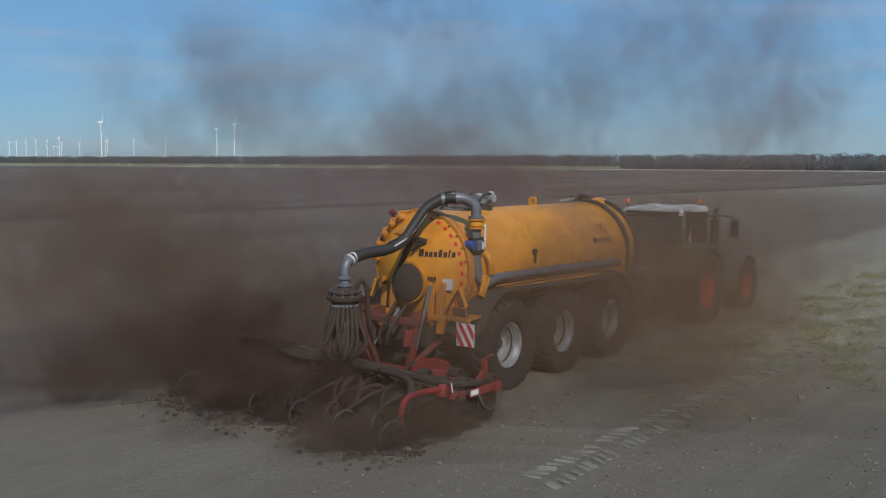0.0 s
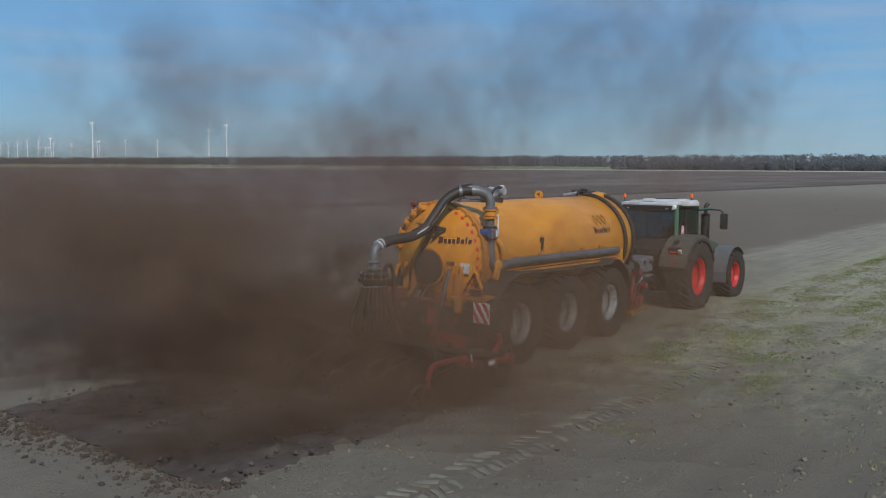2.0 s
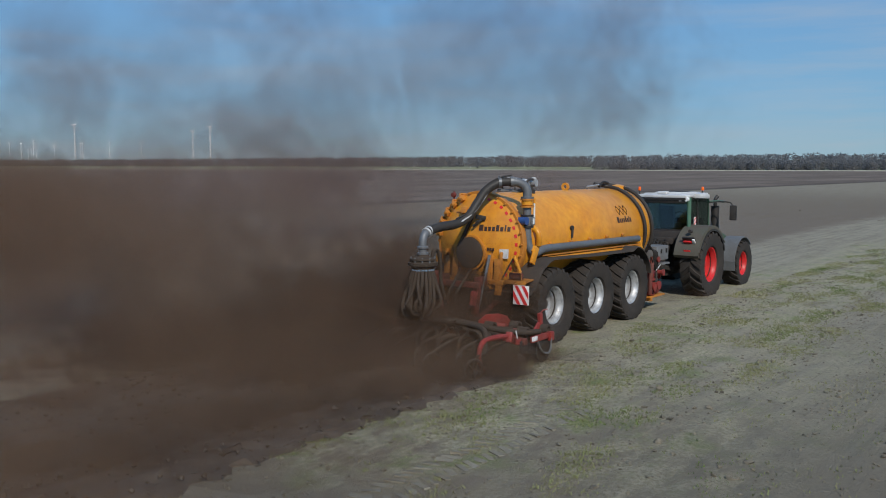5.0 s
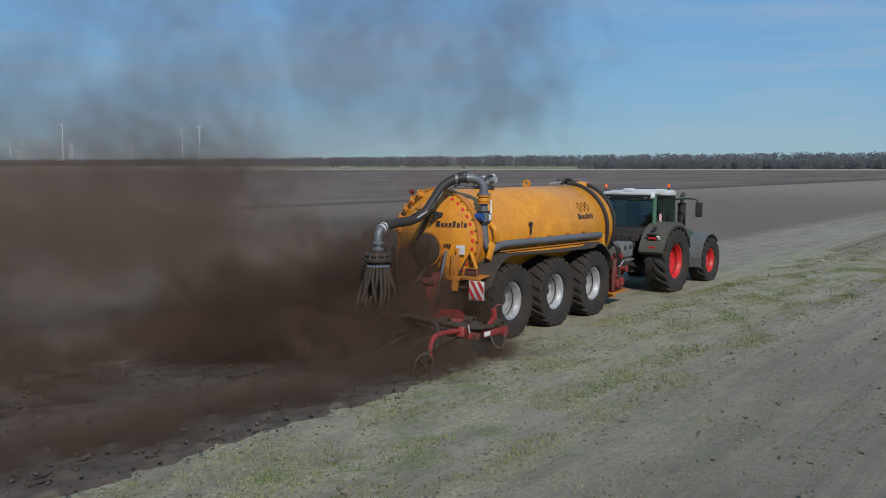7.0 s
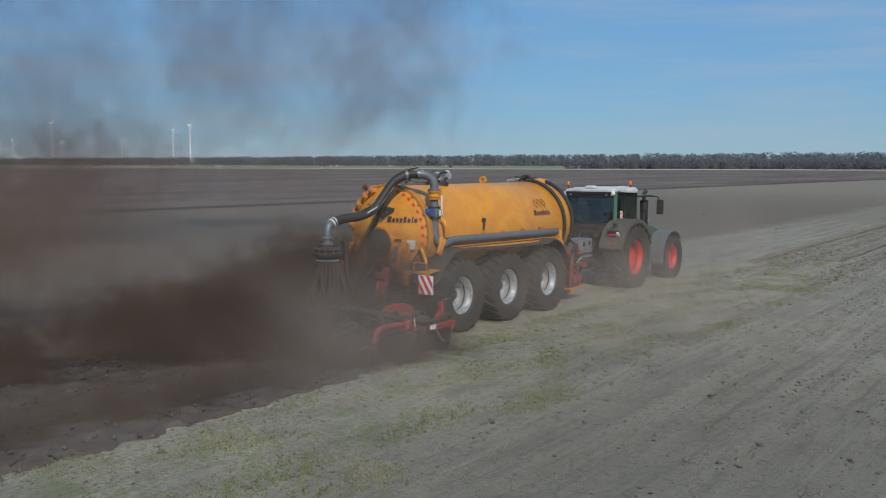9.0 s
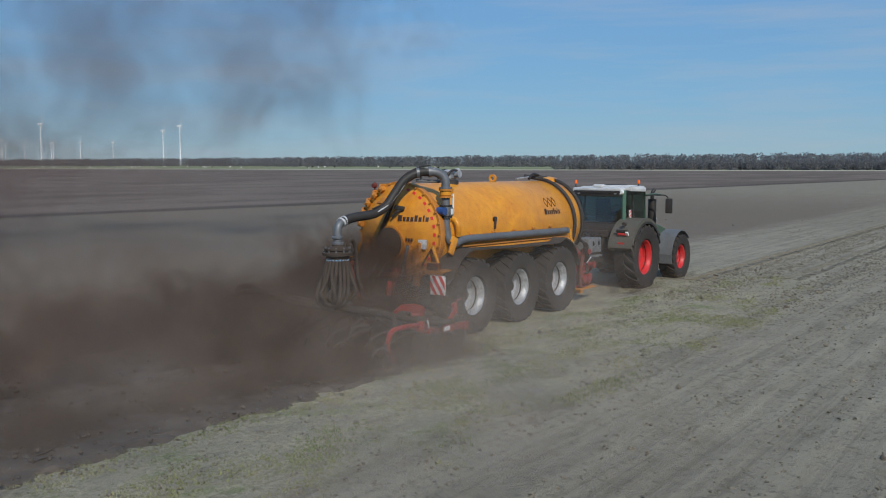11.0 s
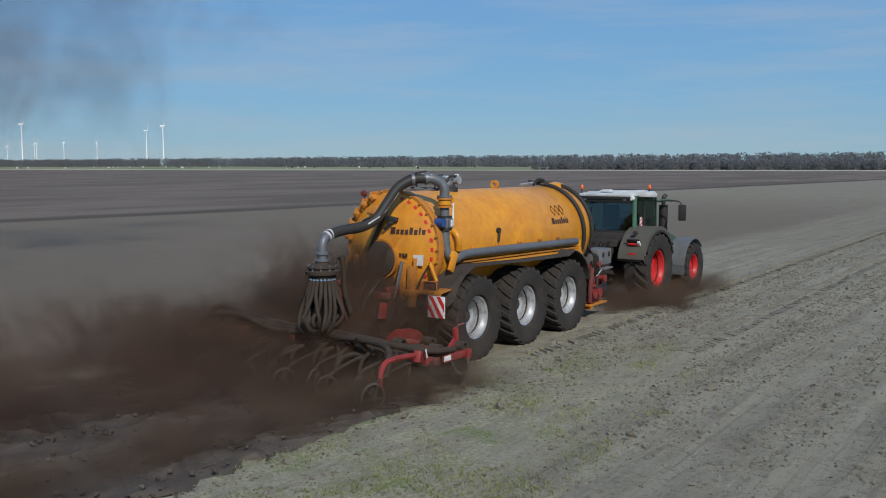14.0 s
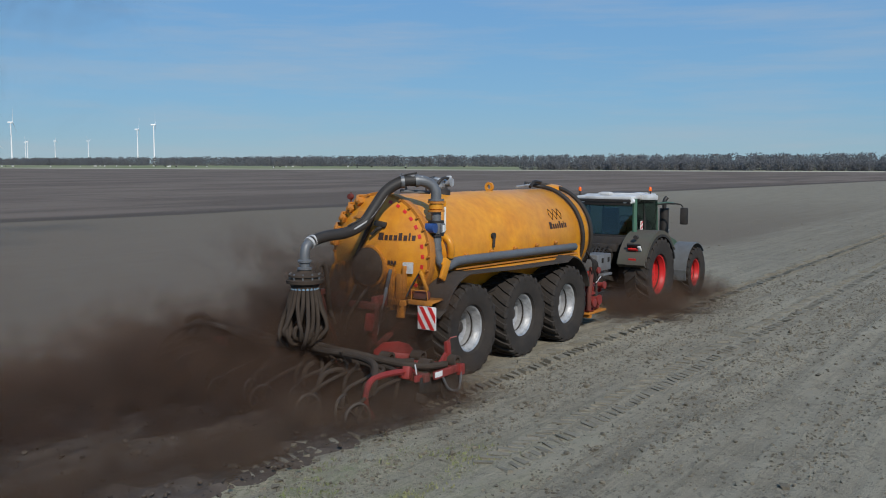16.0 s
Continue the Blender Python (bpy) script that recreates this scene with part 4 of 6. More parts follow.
        for dy, z0, z1 in ((0.5, 2.12, 1.22), (0.72, 2.02, 1.3)):
            part("rear_leg", box(box(B(), (-1.08, s * dy, (z0 + z1) / 2), (0.1, 0.045, z0 - z1), turn(0, 5, 0), 0.01), (-1.14, s * (dy - 0.07), (z0 + z1) / 2 - 0.05), (0.02, 0.12, (z0 - z1) * 0.75), turn(0, 5, 0), 0.005), ORANGE_DIRTY, t)
        part("leg_foot", box(box(B(), (-1.1, s * 0.62, 1.38), (0.2, 0.42, 0.1), None, 0.015), (-1.16, s * 0.72, 1.24), (0.08, 0.14, 0.26), turn(0, 10, 0), 0.012), ORANGE_DIRTY, t)
        part("hinge_link", box(box(B(), (-0.54, s * 1.22, 1.94), (0.16, 0.06, 0.4), turn(0, 28, 0), 0.02), (-0.5, s * 1.17, 2.06), (0.14, 0.1, 0.14), turn(0, 28, 0), 0.03), ORANGE, t)
        sign = part("warning_sign", box(B(), (-1.28, s * 1.36, 1.18), (0.02, 0.38, 0.4), None, 0.004), WHITE_MARK, t, "square red and white warning plate")
        for c0 in (-0.34, -0.17, 0.0, 0.17):
            poly = clipped([(c0, 0.21), (c0 + 0.085, 0.21), (c0 + 0.345, -0.21), (c0 + 0.26, -0.21)], 0.185, 0.195)
            to = Matrix(((0, 0, -1, -1.292), (-1, 0, 0, s * 1.36), (0, 1, 0, 1.18), (0, 0, 0, 1)))
            if len(poly) > 2:
                part("stripe", prism(B(), poly, 0.004, to), RED_MARK, sign, "red diagonal stripe", 0)
        for x in (0.0, 1.91, 3.82):
            part("axle_arm", box(B(), (x + 0.3, s * 0.45, 0.88), (0.9, 0.14, 0.2), turn(0, 10, 0), 0.02), DARK_MACHINE, t)
    for x in (0.0, 1.91, 3.82):
        part("axle", tube(B(), [(x, -0.95, 0.83), (x, 0.95, 0.83)], 0.09, 12), DARK_MACHINE, t)
        for s in (-1, 1):
            wheel(t, (x, s * 1.14, 0.82), 0.83, 0.72, 0.4, GALV, s, lugs=22, lug_h=0.04, dish=0.27, hub_mat=DARK_MACHINE)
    for x in (-0.6, 1.2, 3.0, 5.0):
        part("tank_saddle", box(B(), (x, 0, 1.25), (0.16, 1.5, 0.5), None, 0.03), DARK_MACHINE, t)
    part("drawbar", box(box(B(), (6.6, 0, 0.95), (2.2, 0.34, 0.34), turn(0, 7, 0), 0.03), (7.75, 0, 0.78), (0.4, 0.2, 0.16), None, 0.03), DARK_MACHINE, t)
    part("tool_box", box(B(), (6.72, -0.72, 1.44), (0.78, 0.46, 0.4), None, 0.02), STEEL_BOX, t, "grey steel tool box")
    for dx in (-0.12, 0.22):
        part("box_latch", box(B(), (6.72 + dx, -0.965, 1.5), (0.07, 0.03, 0.12), None, 0.01), BLACK, t)
    part("tool_box_step", box(B(), (6.85, -0.8, 1.14), (0.5, 0.4, 0.05), None, 0.01), STEEL_BOX, t)
    bm = lathe(B(), [(0.4, 0), (0.4, 0.2), (0.44, 0.21), (0.46, 0.17), (0.78, 0.17), (0.8, 0.22), (0.84, 0.22), (0.86, 0.12), (0.95, 0.12)], "Z", (5.62, -1.0, 0), 18)
    lathe(bm, [(-0.24, 0), (-0.24, 0.13), (-0.2, 0.13), (-0.2, 0.1), (0.16, 0.1), (0.16, 0.15), (0.2, 0.15), (0.2, 0)], "X", (5.95, -1.02, 0.9), 16)
    lathe(bm, [(-0.14, 0), (-0.14, 0.11), (0.12, 0.11), (0.15, 0.07), (0.15, 0)], "Y", (5.6, -1.02, 1.24), 16)
    box(bm, (6.0, -0.95, 0.55), (0.3, 0.34, 0.3), None, 0.04)
    part("suction_pump", tube(bm, smooth_line([(5.62, -1.0, 0.92), (5.6, -1.05, 1.05), (5.6, -1.05, 1.15), (5.55, -0.95, 1.42)], 4), 0.06, 10), RED, t, "red pump unit")
    part("pump_valve", box(tube(B(), [(5.8, -1.18, 0.62), (5.8, -1.18, 1.02)], 0.03, 8), (5.8, -1.16, 0.76), (0.14, 0.1, 0.16), None, 0.02), DARK_MACHINE, t)
    part("pump_lever", tube(B(), [(5.72, -1.2, 1.05), (5.9, -1.25, 1.2)], 0.014, 6), GALV, t)
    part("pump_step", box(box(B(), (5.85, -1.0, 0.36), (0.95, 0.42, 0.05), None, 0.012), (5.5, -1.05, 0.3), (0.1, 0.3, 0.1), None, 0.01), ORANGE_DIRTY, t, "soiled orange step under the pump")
    for x, z, r in ((5.5, 0.62, 0.1), (5.76, 0.66, 0.12), (6.02, 0.98, 0.09), (5.7, 1.36, 0.08)):
        part("pump_flange", lathe(B(), [(-0.1, 0), (-0.1, r), (-0.06, r), (-0.06, r * 0.7), (0.1, r * 0.7), (0.1, 0)], "Y", (x, -1.2, z), 14), RED, t)
    part("pump_pipe", tube(B(), smooth_line([(5.42, -1.18, 0.45), (5.38, -1.2, 0.8), (5.45, -1.2, 1.1), (5.6, -1.15, 1.42)], 4), 0.055, 10), RED_DUSTY, t)
    for k in range(5):
        pts = [(5.3 + 0.05 * k, -1.15 + 0.03 * k, 1.85 - 0.05 * k), (5.42 + 0.06 * k, -1.26, 1.55), (5.5 + 0.07 * k, -1.2, 1.25 - 0.05 * k), (5.6 + 0.06 * k, -1.1, 1.1)]
        part("hydraulic_line", tube(B(), smooth_line(pts, 4), 0.016, 6), HOSE, t)
    part("support_rod", tube(B(), [(-1.18, -0.5, 1.95), (-1.34, -0.5, 1.5), (-1.4, -0.5, 1.35), (-1.56, -0.5, 0.84)], [0.034, 0.034, 0.016, 0.014], 8), GREY_PIPE, t)
    part("hose_stay", box(B(), (-1.17, 0.02, 2.65), (0.06, 0.07, 1.3), turn(26, 3, 0), 0.012), HOSE_SOILED, t, "dark soiled stay under the hose")
    for k in range(2):
        pts = [(-1.3, -0.1 + 0.3 * k, 1.62), (-1.7, -0.25 + 0.2 * k, 1.5 + 0.05 * k), (-1.95, -0.2 + 0.2 * k, 1.2), (-1.9, -0.1 + 0.15 * k, 0.95)]
        part("rear_hose", tube(B(), smooth_line(pts, 5), 0.03, 8), HOSE_SOILED, t)
    return t


# ---- slurry injector ----
def sleeve(c, r=0.1, length=0.2):
    """A short open rubber sleeve round a bar that runs across the machine."""
    h = length / 2
    return lathe(B(), [(-h, r), (h, r), (h, r * 0.62), (h * 0.2, r * 0.58), (-h * 0.2, r * 0.58), (-h, r * 0.62)], "Y", c, 20, True)


def spiked_ring(t, x, y, z, lean):
    """A trailing closing wheel: thin steel ring, cross-shaped hub with short paddles, on a bent arm."""
    rot = turn(0, 0, lean)
    arm = part("ring_arm", tube(B(), smooth_line([(-2.6, y + 0.12, 0.5), (-3.05, y + 0.1, 0.5), (-3.5, y + 0.08, 0.44), (x + 0.1, y + 0.06, 0.34), (x, y + 0.05, z)], 5), 0.03, 8), SOIL_STEEL, t)
    at = Matrix.Translation((x, y, z)) @ rot.to_4x4()
    bm = lathe(B(), [(0.022 * math.cos(q), 0.215 + 0.022 * math.sin(q)) for q in [i * math.pi / 3 for i in range(6)]], "Y", seg=26, closed=True)
    bm.transform(at)
    part("ring", bm, DISC_STEEL, arm, "worn round steel ring")
    bm = lathe(B(), [(-0.06, 0), (-0.06, 0.055), (0.06, 0.05), (0.06, 0)], "Y", seg=12)
    for k in range(5):
        q = radians(72 * k + 40 * y)
        box(bm, (0.11 * math.cos(q), 0, 0.11 * math.sin(q)), (0.2, 0.075, 0.022), Matrix.Rotation(-q, 3, "Y"), 0.006)
    bm.transform(at)
    part("paddle_hub", bm, SOIL_STEEL, arm)


def injector():
    t = thing("slurry_injector", "soil-caked red slurry injector cultivator with many black hoses", "soil injector")
    Y0, Y1 = -2.25, 3.3
    rnd = random.Random(3)
    for x, z in ((-1.72, 0.5), (-2.5, 0.5)):
        part("cross_beam", box(B(), (x, (Y0 + Y1) / 2, z), (0.13, Y1 - Y0, 0.13), None, 0.015), RED if x > -2 else RED_DUSTY, t)
    for y in (-1.35, -0.45, 0.55, 1.5, 2.5):
        part("frame_bar", box(B(), (-2.1, y, 0.53), (1.1, 0.1, 0.1), None, 0.012), RED_DUSTY, t)
    # near end: side bar with reflector, upright post with gusset, gauge hoop and disc
    part("end_bar", box(box(B(), (-2.02, -2.3, 0.53), (0.78, 0.06, 0.12), turn(0, 0, 2), 0.012), (-1.66, -2.27, 0.5), (0.14, 0.16, 0.18), None, 0.02), RED, t)
    part("end_marker", box(B(), (-2.32, -2.336, 0.545), (0.2, 0.012, 0.085), turn(0, 0, 2)), WHITE_MARK, t, "white reflector strip", 0)
    part("end_post", tube(box(box(B(), (-1.72, -2.1, 0.72), (0.1, 0.07, 0.46), turn(0, -7, 0), 0.012), (-1.84, -2.1, 0.62), (0.26, 0.05, 0.2), turn(0, -38, 0), 0.012), [(-1.72, -2.1, 0.94), (-1.7, -2.14, 1.0), (-1.62, -2.2, 1.02)], 0.012, 6), RED, t)
    part("gauge_hoop", tube(B(), smooth_line([(-2.2, -2.33, 0.47), (-2.06, -2.34, 0.27), (-1.86, -2.34, 0.19), (-1.74, -2.34, 0.24), (-1.7, -2.34, 0.47)], 5), 0.02, 8), GREY_PIPE, t, "bent grey steel hoop")
    part("side_disc", lathe(B(), [(-0.015, 0), (-0.015, 0.25), (0.0, 0.27), (0.015, 0.25), (0.015, 0)], "Y", (-1.88, -2.26, 0.27), 26), BLACK, t, "dark side disc")
    part("side_shield", box(B(), (-2.35, -2.2, 0.36), (0.6, 0.03, 0.24), turn(0, 10, 0), 0.01), BLACK, t)
    part("deflector", box(B(), (-2.62, -2.2, 0.2), (0.3, 0.05, 0.14), turn(0, 24, 0), 0.02), SOIL_STEEL, t)
    plate = [(-0.36, -0.16), (0.3, -0.16), (0.36, -0.02), (0.24, 0.14), (0.06, 0.2), (-0.2, 0.19), (-0.36, 0.06)]
    part("top_guard", prism(B(), plate, 0.03, Matrix.Translation((-1.86, -1.12, 0.66)) @ turn(100, 0, -42).to_4x4()), RED, t, "rounded red shield plate", 20)
    part("guard_rib", box(B(), (-1.8, -1.3, 0.6), (0.5, 0.05, 0.12), turn(0, 8, -42), 0.012), RED, t)
    for x, y, z in ((-1.7, -2.18, 0.63), (-2.16, -1.98, 0.62), (-1.78, -1.55, 0.64), (-2.28, -1.28, 0.67), (-1.78, -0.7, 0.62), (-2.3, 0.2, 0.62)):
        part("rubber_sleeve", sleeve((x, y, z)), SOIL_STEEL, t, "dust-covered rubber sleeve")
    for x, y, sx, sy in ((-2.2, -1.75, 0.55, 0.07), (-2.6, -1.95, 0.5, 0.09), (-2.3, -1.05, 0.5, 0.08), (-2.0, -1.85, 0.1, 0.5)):
        part("bracket_plate", box(B(), (x, y, 0.58), (sx, sy, 0.1), turn(0, 3, 8), 0.014), RED, t)
    part("bracket_fork", box(box(B(), (-2.72, -2.02, 0.6), (0.16, 0.12, 0.2), turn(0, 15, 20), 0.02), (-2.5, -2.15, 0.5), (0.5, 0.05, 0.1), turn(0, 6, 10), 0.012), RED, t)
    part("bracket_pin", tube(B(), [(-2.62, -2.1, 0.72), (-2.66, -2.16, 0.58)], 0.012, 6), PLATE, t)
    # linkage to the tanker
    for y in (-0.45, 0.55):
        part("linkage_tower", box(box(B(), (-1.6, y, 1.0), (0.14, 0.12, 0.95), turn(0, 10, 0), 0.02), (-1.42, y, 1.42), (0.36, 0.1, 0.2), None, 0.02), RED_DUSTY, t)
        part("link_plate", box(B(), (-1.86, y - 0.12, 1.12), (0.2, 0.05, 0.3), turn(0, 12, 0), 0.02), RED, t, "flat red link plate")
        part("lower_link", tube(B(), [(-0.95, y * 1.2, 0.95), (-1.75, y * 1.2, 0.6)], 0.06, 8), RED_DUSTY, t)
        part("lift_cylinder", tube(tube(B(), [(-1.0, y * 0.7, 1.45), (-1.35, y * 0.7, 1.15)], 0.05, 10), [(-1.35, y * 0.7, 1.15), (-1.7, y * 0.7, 0.85)], 0.028, 8), GREY_PIPE, t)
    part("linkage_crossbar", box(B(), (-1.62, 0.05, 1.36), (0.12, 1.2, 0.12), None, 0.02), RED_DUSTY, t)
    part("mast", box(box(B(), (-2.2, 0.05, 1.1), (0.1, 0.1, 1.15), turn(0, -24, 0), 0.015), (-2.55, 0.02, 1.66), (0.5, 0.09, 0.09), None, 0.015), RED_DUSTY, t)
    # distributor head
    drum = [(1.76, 0), (1.76, 0.2), (1.82, 0.235), (1.87, 0.24), (1.88, 0.3), (1.935, 0.31), (1.95, 0.24), (1.985, 0.23), (1.99, 0.27), (2.02, 0.27), (2.035, 0.2), (2.06, 0.12), (2.12, 0.09)]
    head = part("distributor_head", lathe(B(), drum, "Z", (-2.82, 0, -0.02), 28), SOIL_STEEL, t, "round black slurry distributor")
    for k in range(10):
        a = 2 * math.pi * k / 10
        part("head_bolt", lathe(B(), [(1.9, 0.016), (2.045, 0.016), (2.045, 0)], "Z", (-2.82 + 0.25 * math.cos(a), 0.25 * math.sin(a), -0.02), 6), GREY_PIPE, head)
    part("inlet_neck", lathe(B(), [(2.08, 0.08), (2.1, 0.125), (2.13, 0.125), (2.14, 0.085), (2.2, 0.085), (2.22, 0.115), (2.25, 0.115), (2.27, 0.085)], "Z", (-2.82, 0, -0.02), 18), GREY_PIPE, head)
    part("inlet_elbow", tube(B(), smooth_line([(-2.82, 0, 2.23), (-2.81, 0, 2.36), (-2.77, 0, 2.46), (-2.67, 0, 2.52), (-2.6, 0, 2.54)], 5), 0.083, 14), GREY_PIPE, head)
    for p, q in (((-2.71, 0.0, 2.5), (-2.67, 0.0, 2.52)), ((-2.64, 0.0, 2.53), (-2.6, 0.0, 2.54))):
        part("elbow_clamp", tube(B(), [p, q], 0.106, 16), PLATE, head)
    part("feed_hose", tube(B(), smooth_line([(-2.64, -0.1, 2.02), (-2.6, -0.12, 2.14), (-2.48, -0.12, 2.12), (-2.4, -0.12, 1.9), (-2.34, -0.1, 1.45), (-2.2, -0.1, 1.1)], 5), 0.04, 10), HOSE_SOILED, head)
    # hoses hang from the head as a bell, curl in below it and run out along the frame to the tines
    n = 20
    for k in range(n):
        a = 2 * math.pi * k / n
        ox, oy = math.cos(a), math.sin(a)
        u = ((k * 7) % n) / (n - 1)
        y_end = Y0 + 0.35 + (Y1 - Y0 - 0.6) * u
        x_end = -3.05 - 0.3 * (k % 2)
        s = 1 if y_end > 0 else -1
        low, wide = rnd.uniform(0.78, 1.0), rnd.uniform(0.24, 0.4)
        a += rnd.uniform(-0.45, 0.45)
        px, py = math.cos(a), math.sin(a)
        part("outlet", tube(B(), [(-2.82 + 0.2 * ox, 0.2 * oy, 1.8), (-2.82 + 0.215 * ox, 0.215 * oy, 1.67)], 0.03, 8), CHROME, head)
        pts = [(-2.82 + 0.21 * ox, 0.21 * oy, 1.75), (-2.83 + 0.27 * ox, 0.27 * oy, 1.5), (-2.85 + wide * (ox + px) / 2, wide * (oy + py) / 2, 1.22), (-2.9 + wide * px, wide * py, low + 0.16),
               (-2.92 + 0.2 * px, 0.2 * py, low), (-2.84 - 0.06 * px, 0.06 * s - 0.05 * py, low - 0.02), (-2.66, 0.3 * s, 0.72 + 0.02 * (k % 4)),
               (-2.58 - 0.03 * (k % 4), 0.3 * s + 0.5 * (y_end - 0.3 * s), 0.63 + 0.03 * (k % 3)), (-2.7, y_end - 0.1 * s, 0.6), (x_end + 0.25, y_end, 0.48), (x_end + 0.14, y_end, 0.12)]
        part("slurry_hose", tube(B(), smooth_line(pts, 5), 0.034, 8), HOSE_SOILED, t, "black soiled hose")
    # thick supply hoses lying along the frame, the outer one bent down to the last tine
    for pts in ([(-2.75, 0.1, 0.8), (-2.85, -0.35, 0.78), (-2.92, -0.9, 0.8), (-3.02, -1.4, 0.8), (-3.2, -1.75, 0.78), (-3.42, -1.95, 0.66), (-3.52, -1.97, 0.4)],
                [(-2.7, 0.0, 0.84), (-2.72, -0.5, 0.8), (-2.66, -1.0, 0.76), (-2.6, -1.5, 0.7), (-2.5, -1.9, 0.66), (-2.3, -2.12, 0.64), (-1.95, -2.22, 0.62)],
                [(-2.6, 0.2, 0.8), (-2.5, -0.5, 0.72), (-2.45, -1.1, 0.68), (-2.4, -1.55, 0.66), (-2.25, -1.8, 0.66)]):
        part("supply_hose", tube(B(), smooth_line(pts, 6), 0.056, 10), HOSE_SOILED, t, "thick soiled hose")
    part("hose_tie", tube(B(), [(-2.86, -0.98, 0.66), (-2.97, -0.92, 0.87)], 0.05, 8), SOIL_STEEL, t)
    # tines: the outermost is red, the next a bent flat bar
    part("outer_tine", tube(B(), smooth_line([(-2.7, -2.0, 0.62), (-3.15, -1.99, 0.66), (-3.5, -1.97, 0.64), (-3.64, -1.97, 0.5), (-3.66, -1.97, 0.3), (-3.5, -1.97, 0.06)], 5), [0.05] * 15 + [0.045] * 11, 8), RED, t, "bent red tine")
    for k in range(8):
        y = Y0 + 0.8 + (Y1 - Y0 - 1.0) * k / 7
        x = -2.7 - 0.35 * (k % 2)
        pts = [(x + 0.3, y, 0.48), (x + 0.05, y, 0.54), (x - 0.24, y, 0.5), (x - 0.36, y, 0.3), (x - 0.26, y, 0.06), (x - 0.1, y, -0.12)]
        tine = part("tine", tube(B(), smooth_line(pts, 4), [0.042] * 16 + [0.035] * 4 + [0.02], 8), SOIL_STEEL, t)
        part("tine_share", prism(B(), [(-0.05, -0.12), (0.05, -0.12), (0.06, 0.1), (-0.06, 0.1)], 0.02, Matrix.Translation((x - 0.18, y, 0.03)) @ turn(0, -35, 90).to_4x4()), DISC_STEEL, tine, smooth=0)
    for k in range(11):
        y = -2.05 + 0.48 * k
        spiked_ring(t, -3.95 + 0.22 * (k % 2), y, 0.17, 14 if k % 2 else -14)
    # folded far wing: soil-caked boom, hoses and hook
    part("wing_boom", tube(B(), smooth_line([(-2.6, 0.6, 0.68), (-2.6, 1.3, 0.78), (-2.45, 2.1, 0.8), (-2.3, 3.0, 0.82)], 5), [0.1, 0.12, 0.09, 0.11] * 4, 10), SOIL_STEEL, t)
    for k in range(3):
        part("wing_hose", tube(B(), smooth_line([(-2.7 - 0.1 * k, 0.4, 0.78), (-2.75 - 0.08 * k, 1.2, 0.88 - 0.05 * k), (-2.66 - 0.1 * k, 1.9 + 0.1 * k, 0.84 + 0.05 * k), (-2.5 - 0.12 * k, 2.8 + 0.15 * k, 0.92 - 0.06 * k), (-2.55 - 0.15 * k, 3.15 + 0.2 * k, 0.5)], 6), 0.05, 8), HOSE_SOILED, t, "thick soiled hose")
    part("marker_arm", tube(B(), smooth_line([(-2.28, 2.9, 0.84), (-2.25, 3.2, 0.94), (-2.42, 3.4, 0.86), (-2.6, 3.3, 0.6)], 5), [0.07] * 12 + [0.05] * 4, 8), SOIL_STEEL, t)
    for y in (0.7, 2.1):
        part("valve_block", box(box(B(), (-2.72, y, 0.62), (0.24, 0.3, 0.2), turn(0, 8, 15), 0.03), (-2.86, y, 0.66), (0.1, 0.14, 0.12), None, 0.02), RED_DUSTY, t)
    for k in range(70):                                             # loose soil lying on the frame
        c = Vector((rnd.choice((-1.72, -2.5, -2.6, -2.1)) + rnd.uniform(-0.06, 0.06), rnd.uniform(Y0, Y1), rnd.uniform(0.57, 0.62)))
        part("soil_lump", clod(B(), c, rnd.uniform(0.02, 0.075), rnd), SOIL_DARK, t)
    return t


def clod(bm, c, r, rnd):
    """An uneven lump of soil."""
    vs = bmesh.ops.create_icosphere(bm, subdivisions=1, radius=r, matrix=Matrix.Translation(c))["verts"]
    for v in vs:
        v.co = Vector(c) + (v.co - Vector(c)) * rnd.uniform(0.65, 1.3)
        v.co.z = c[2] + (v.co.z - c[2]) * 0.7
    return bm


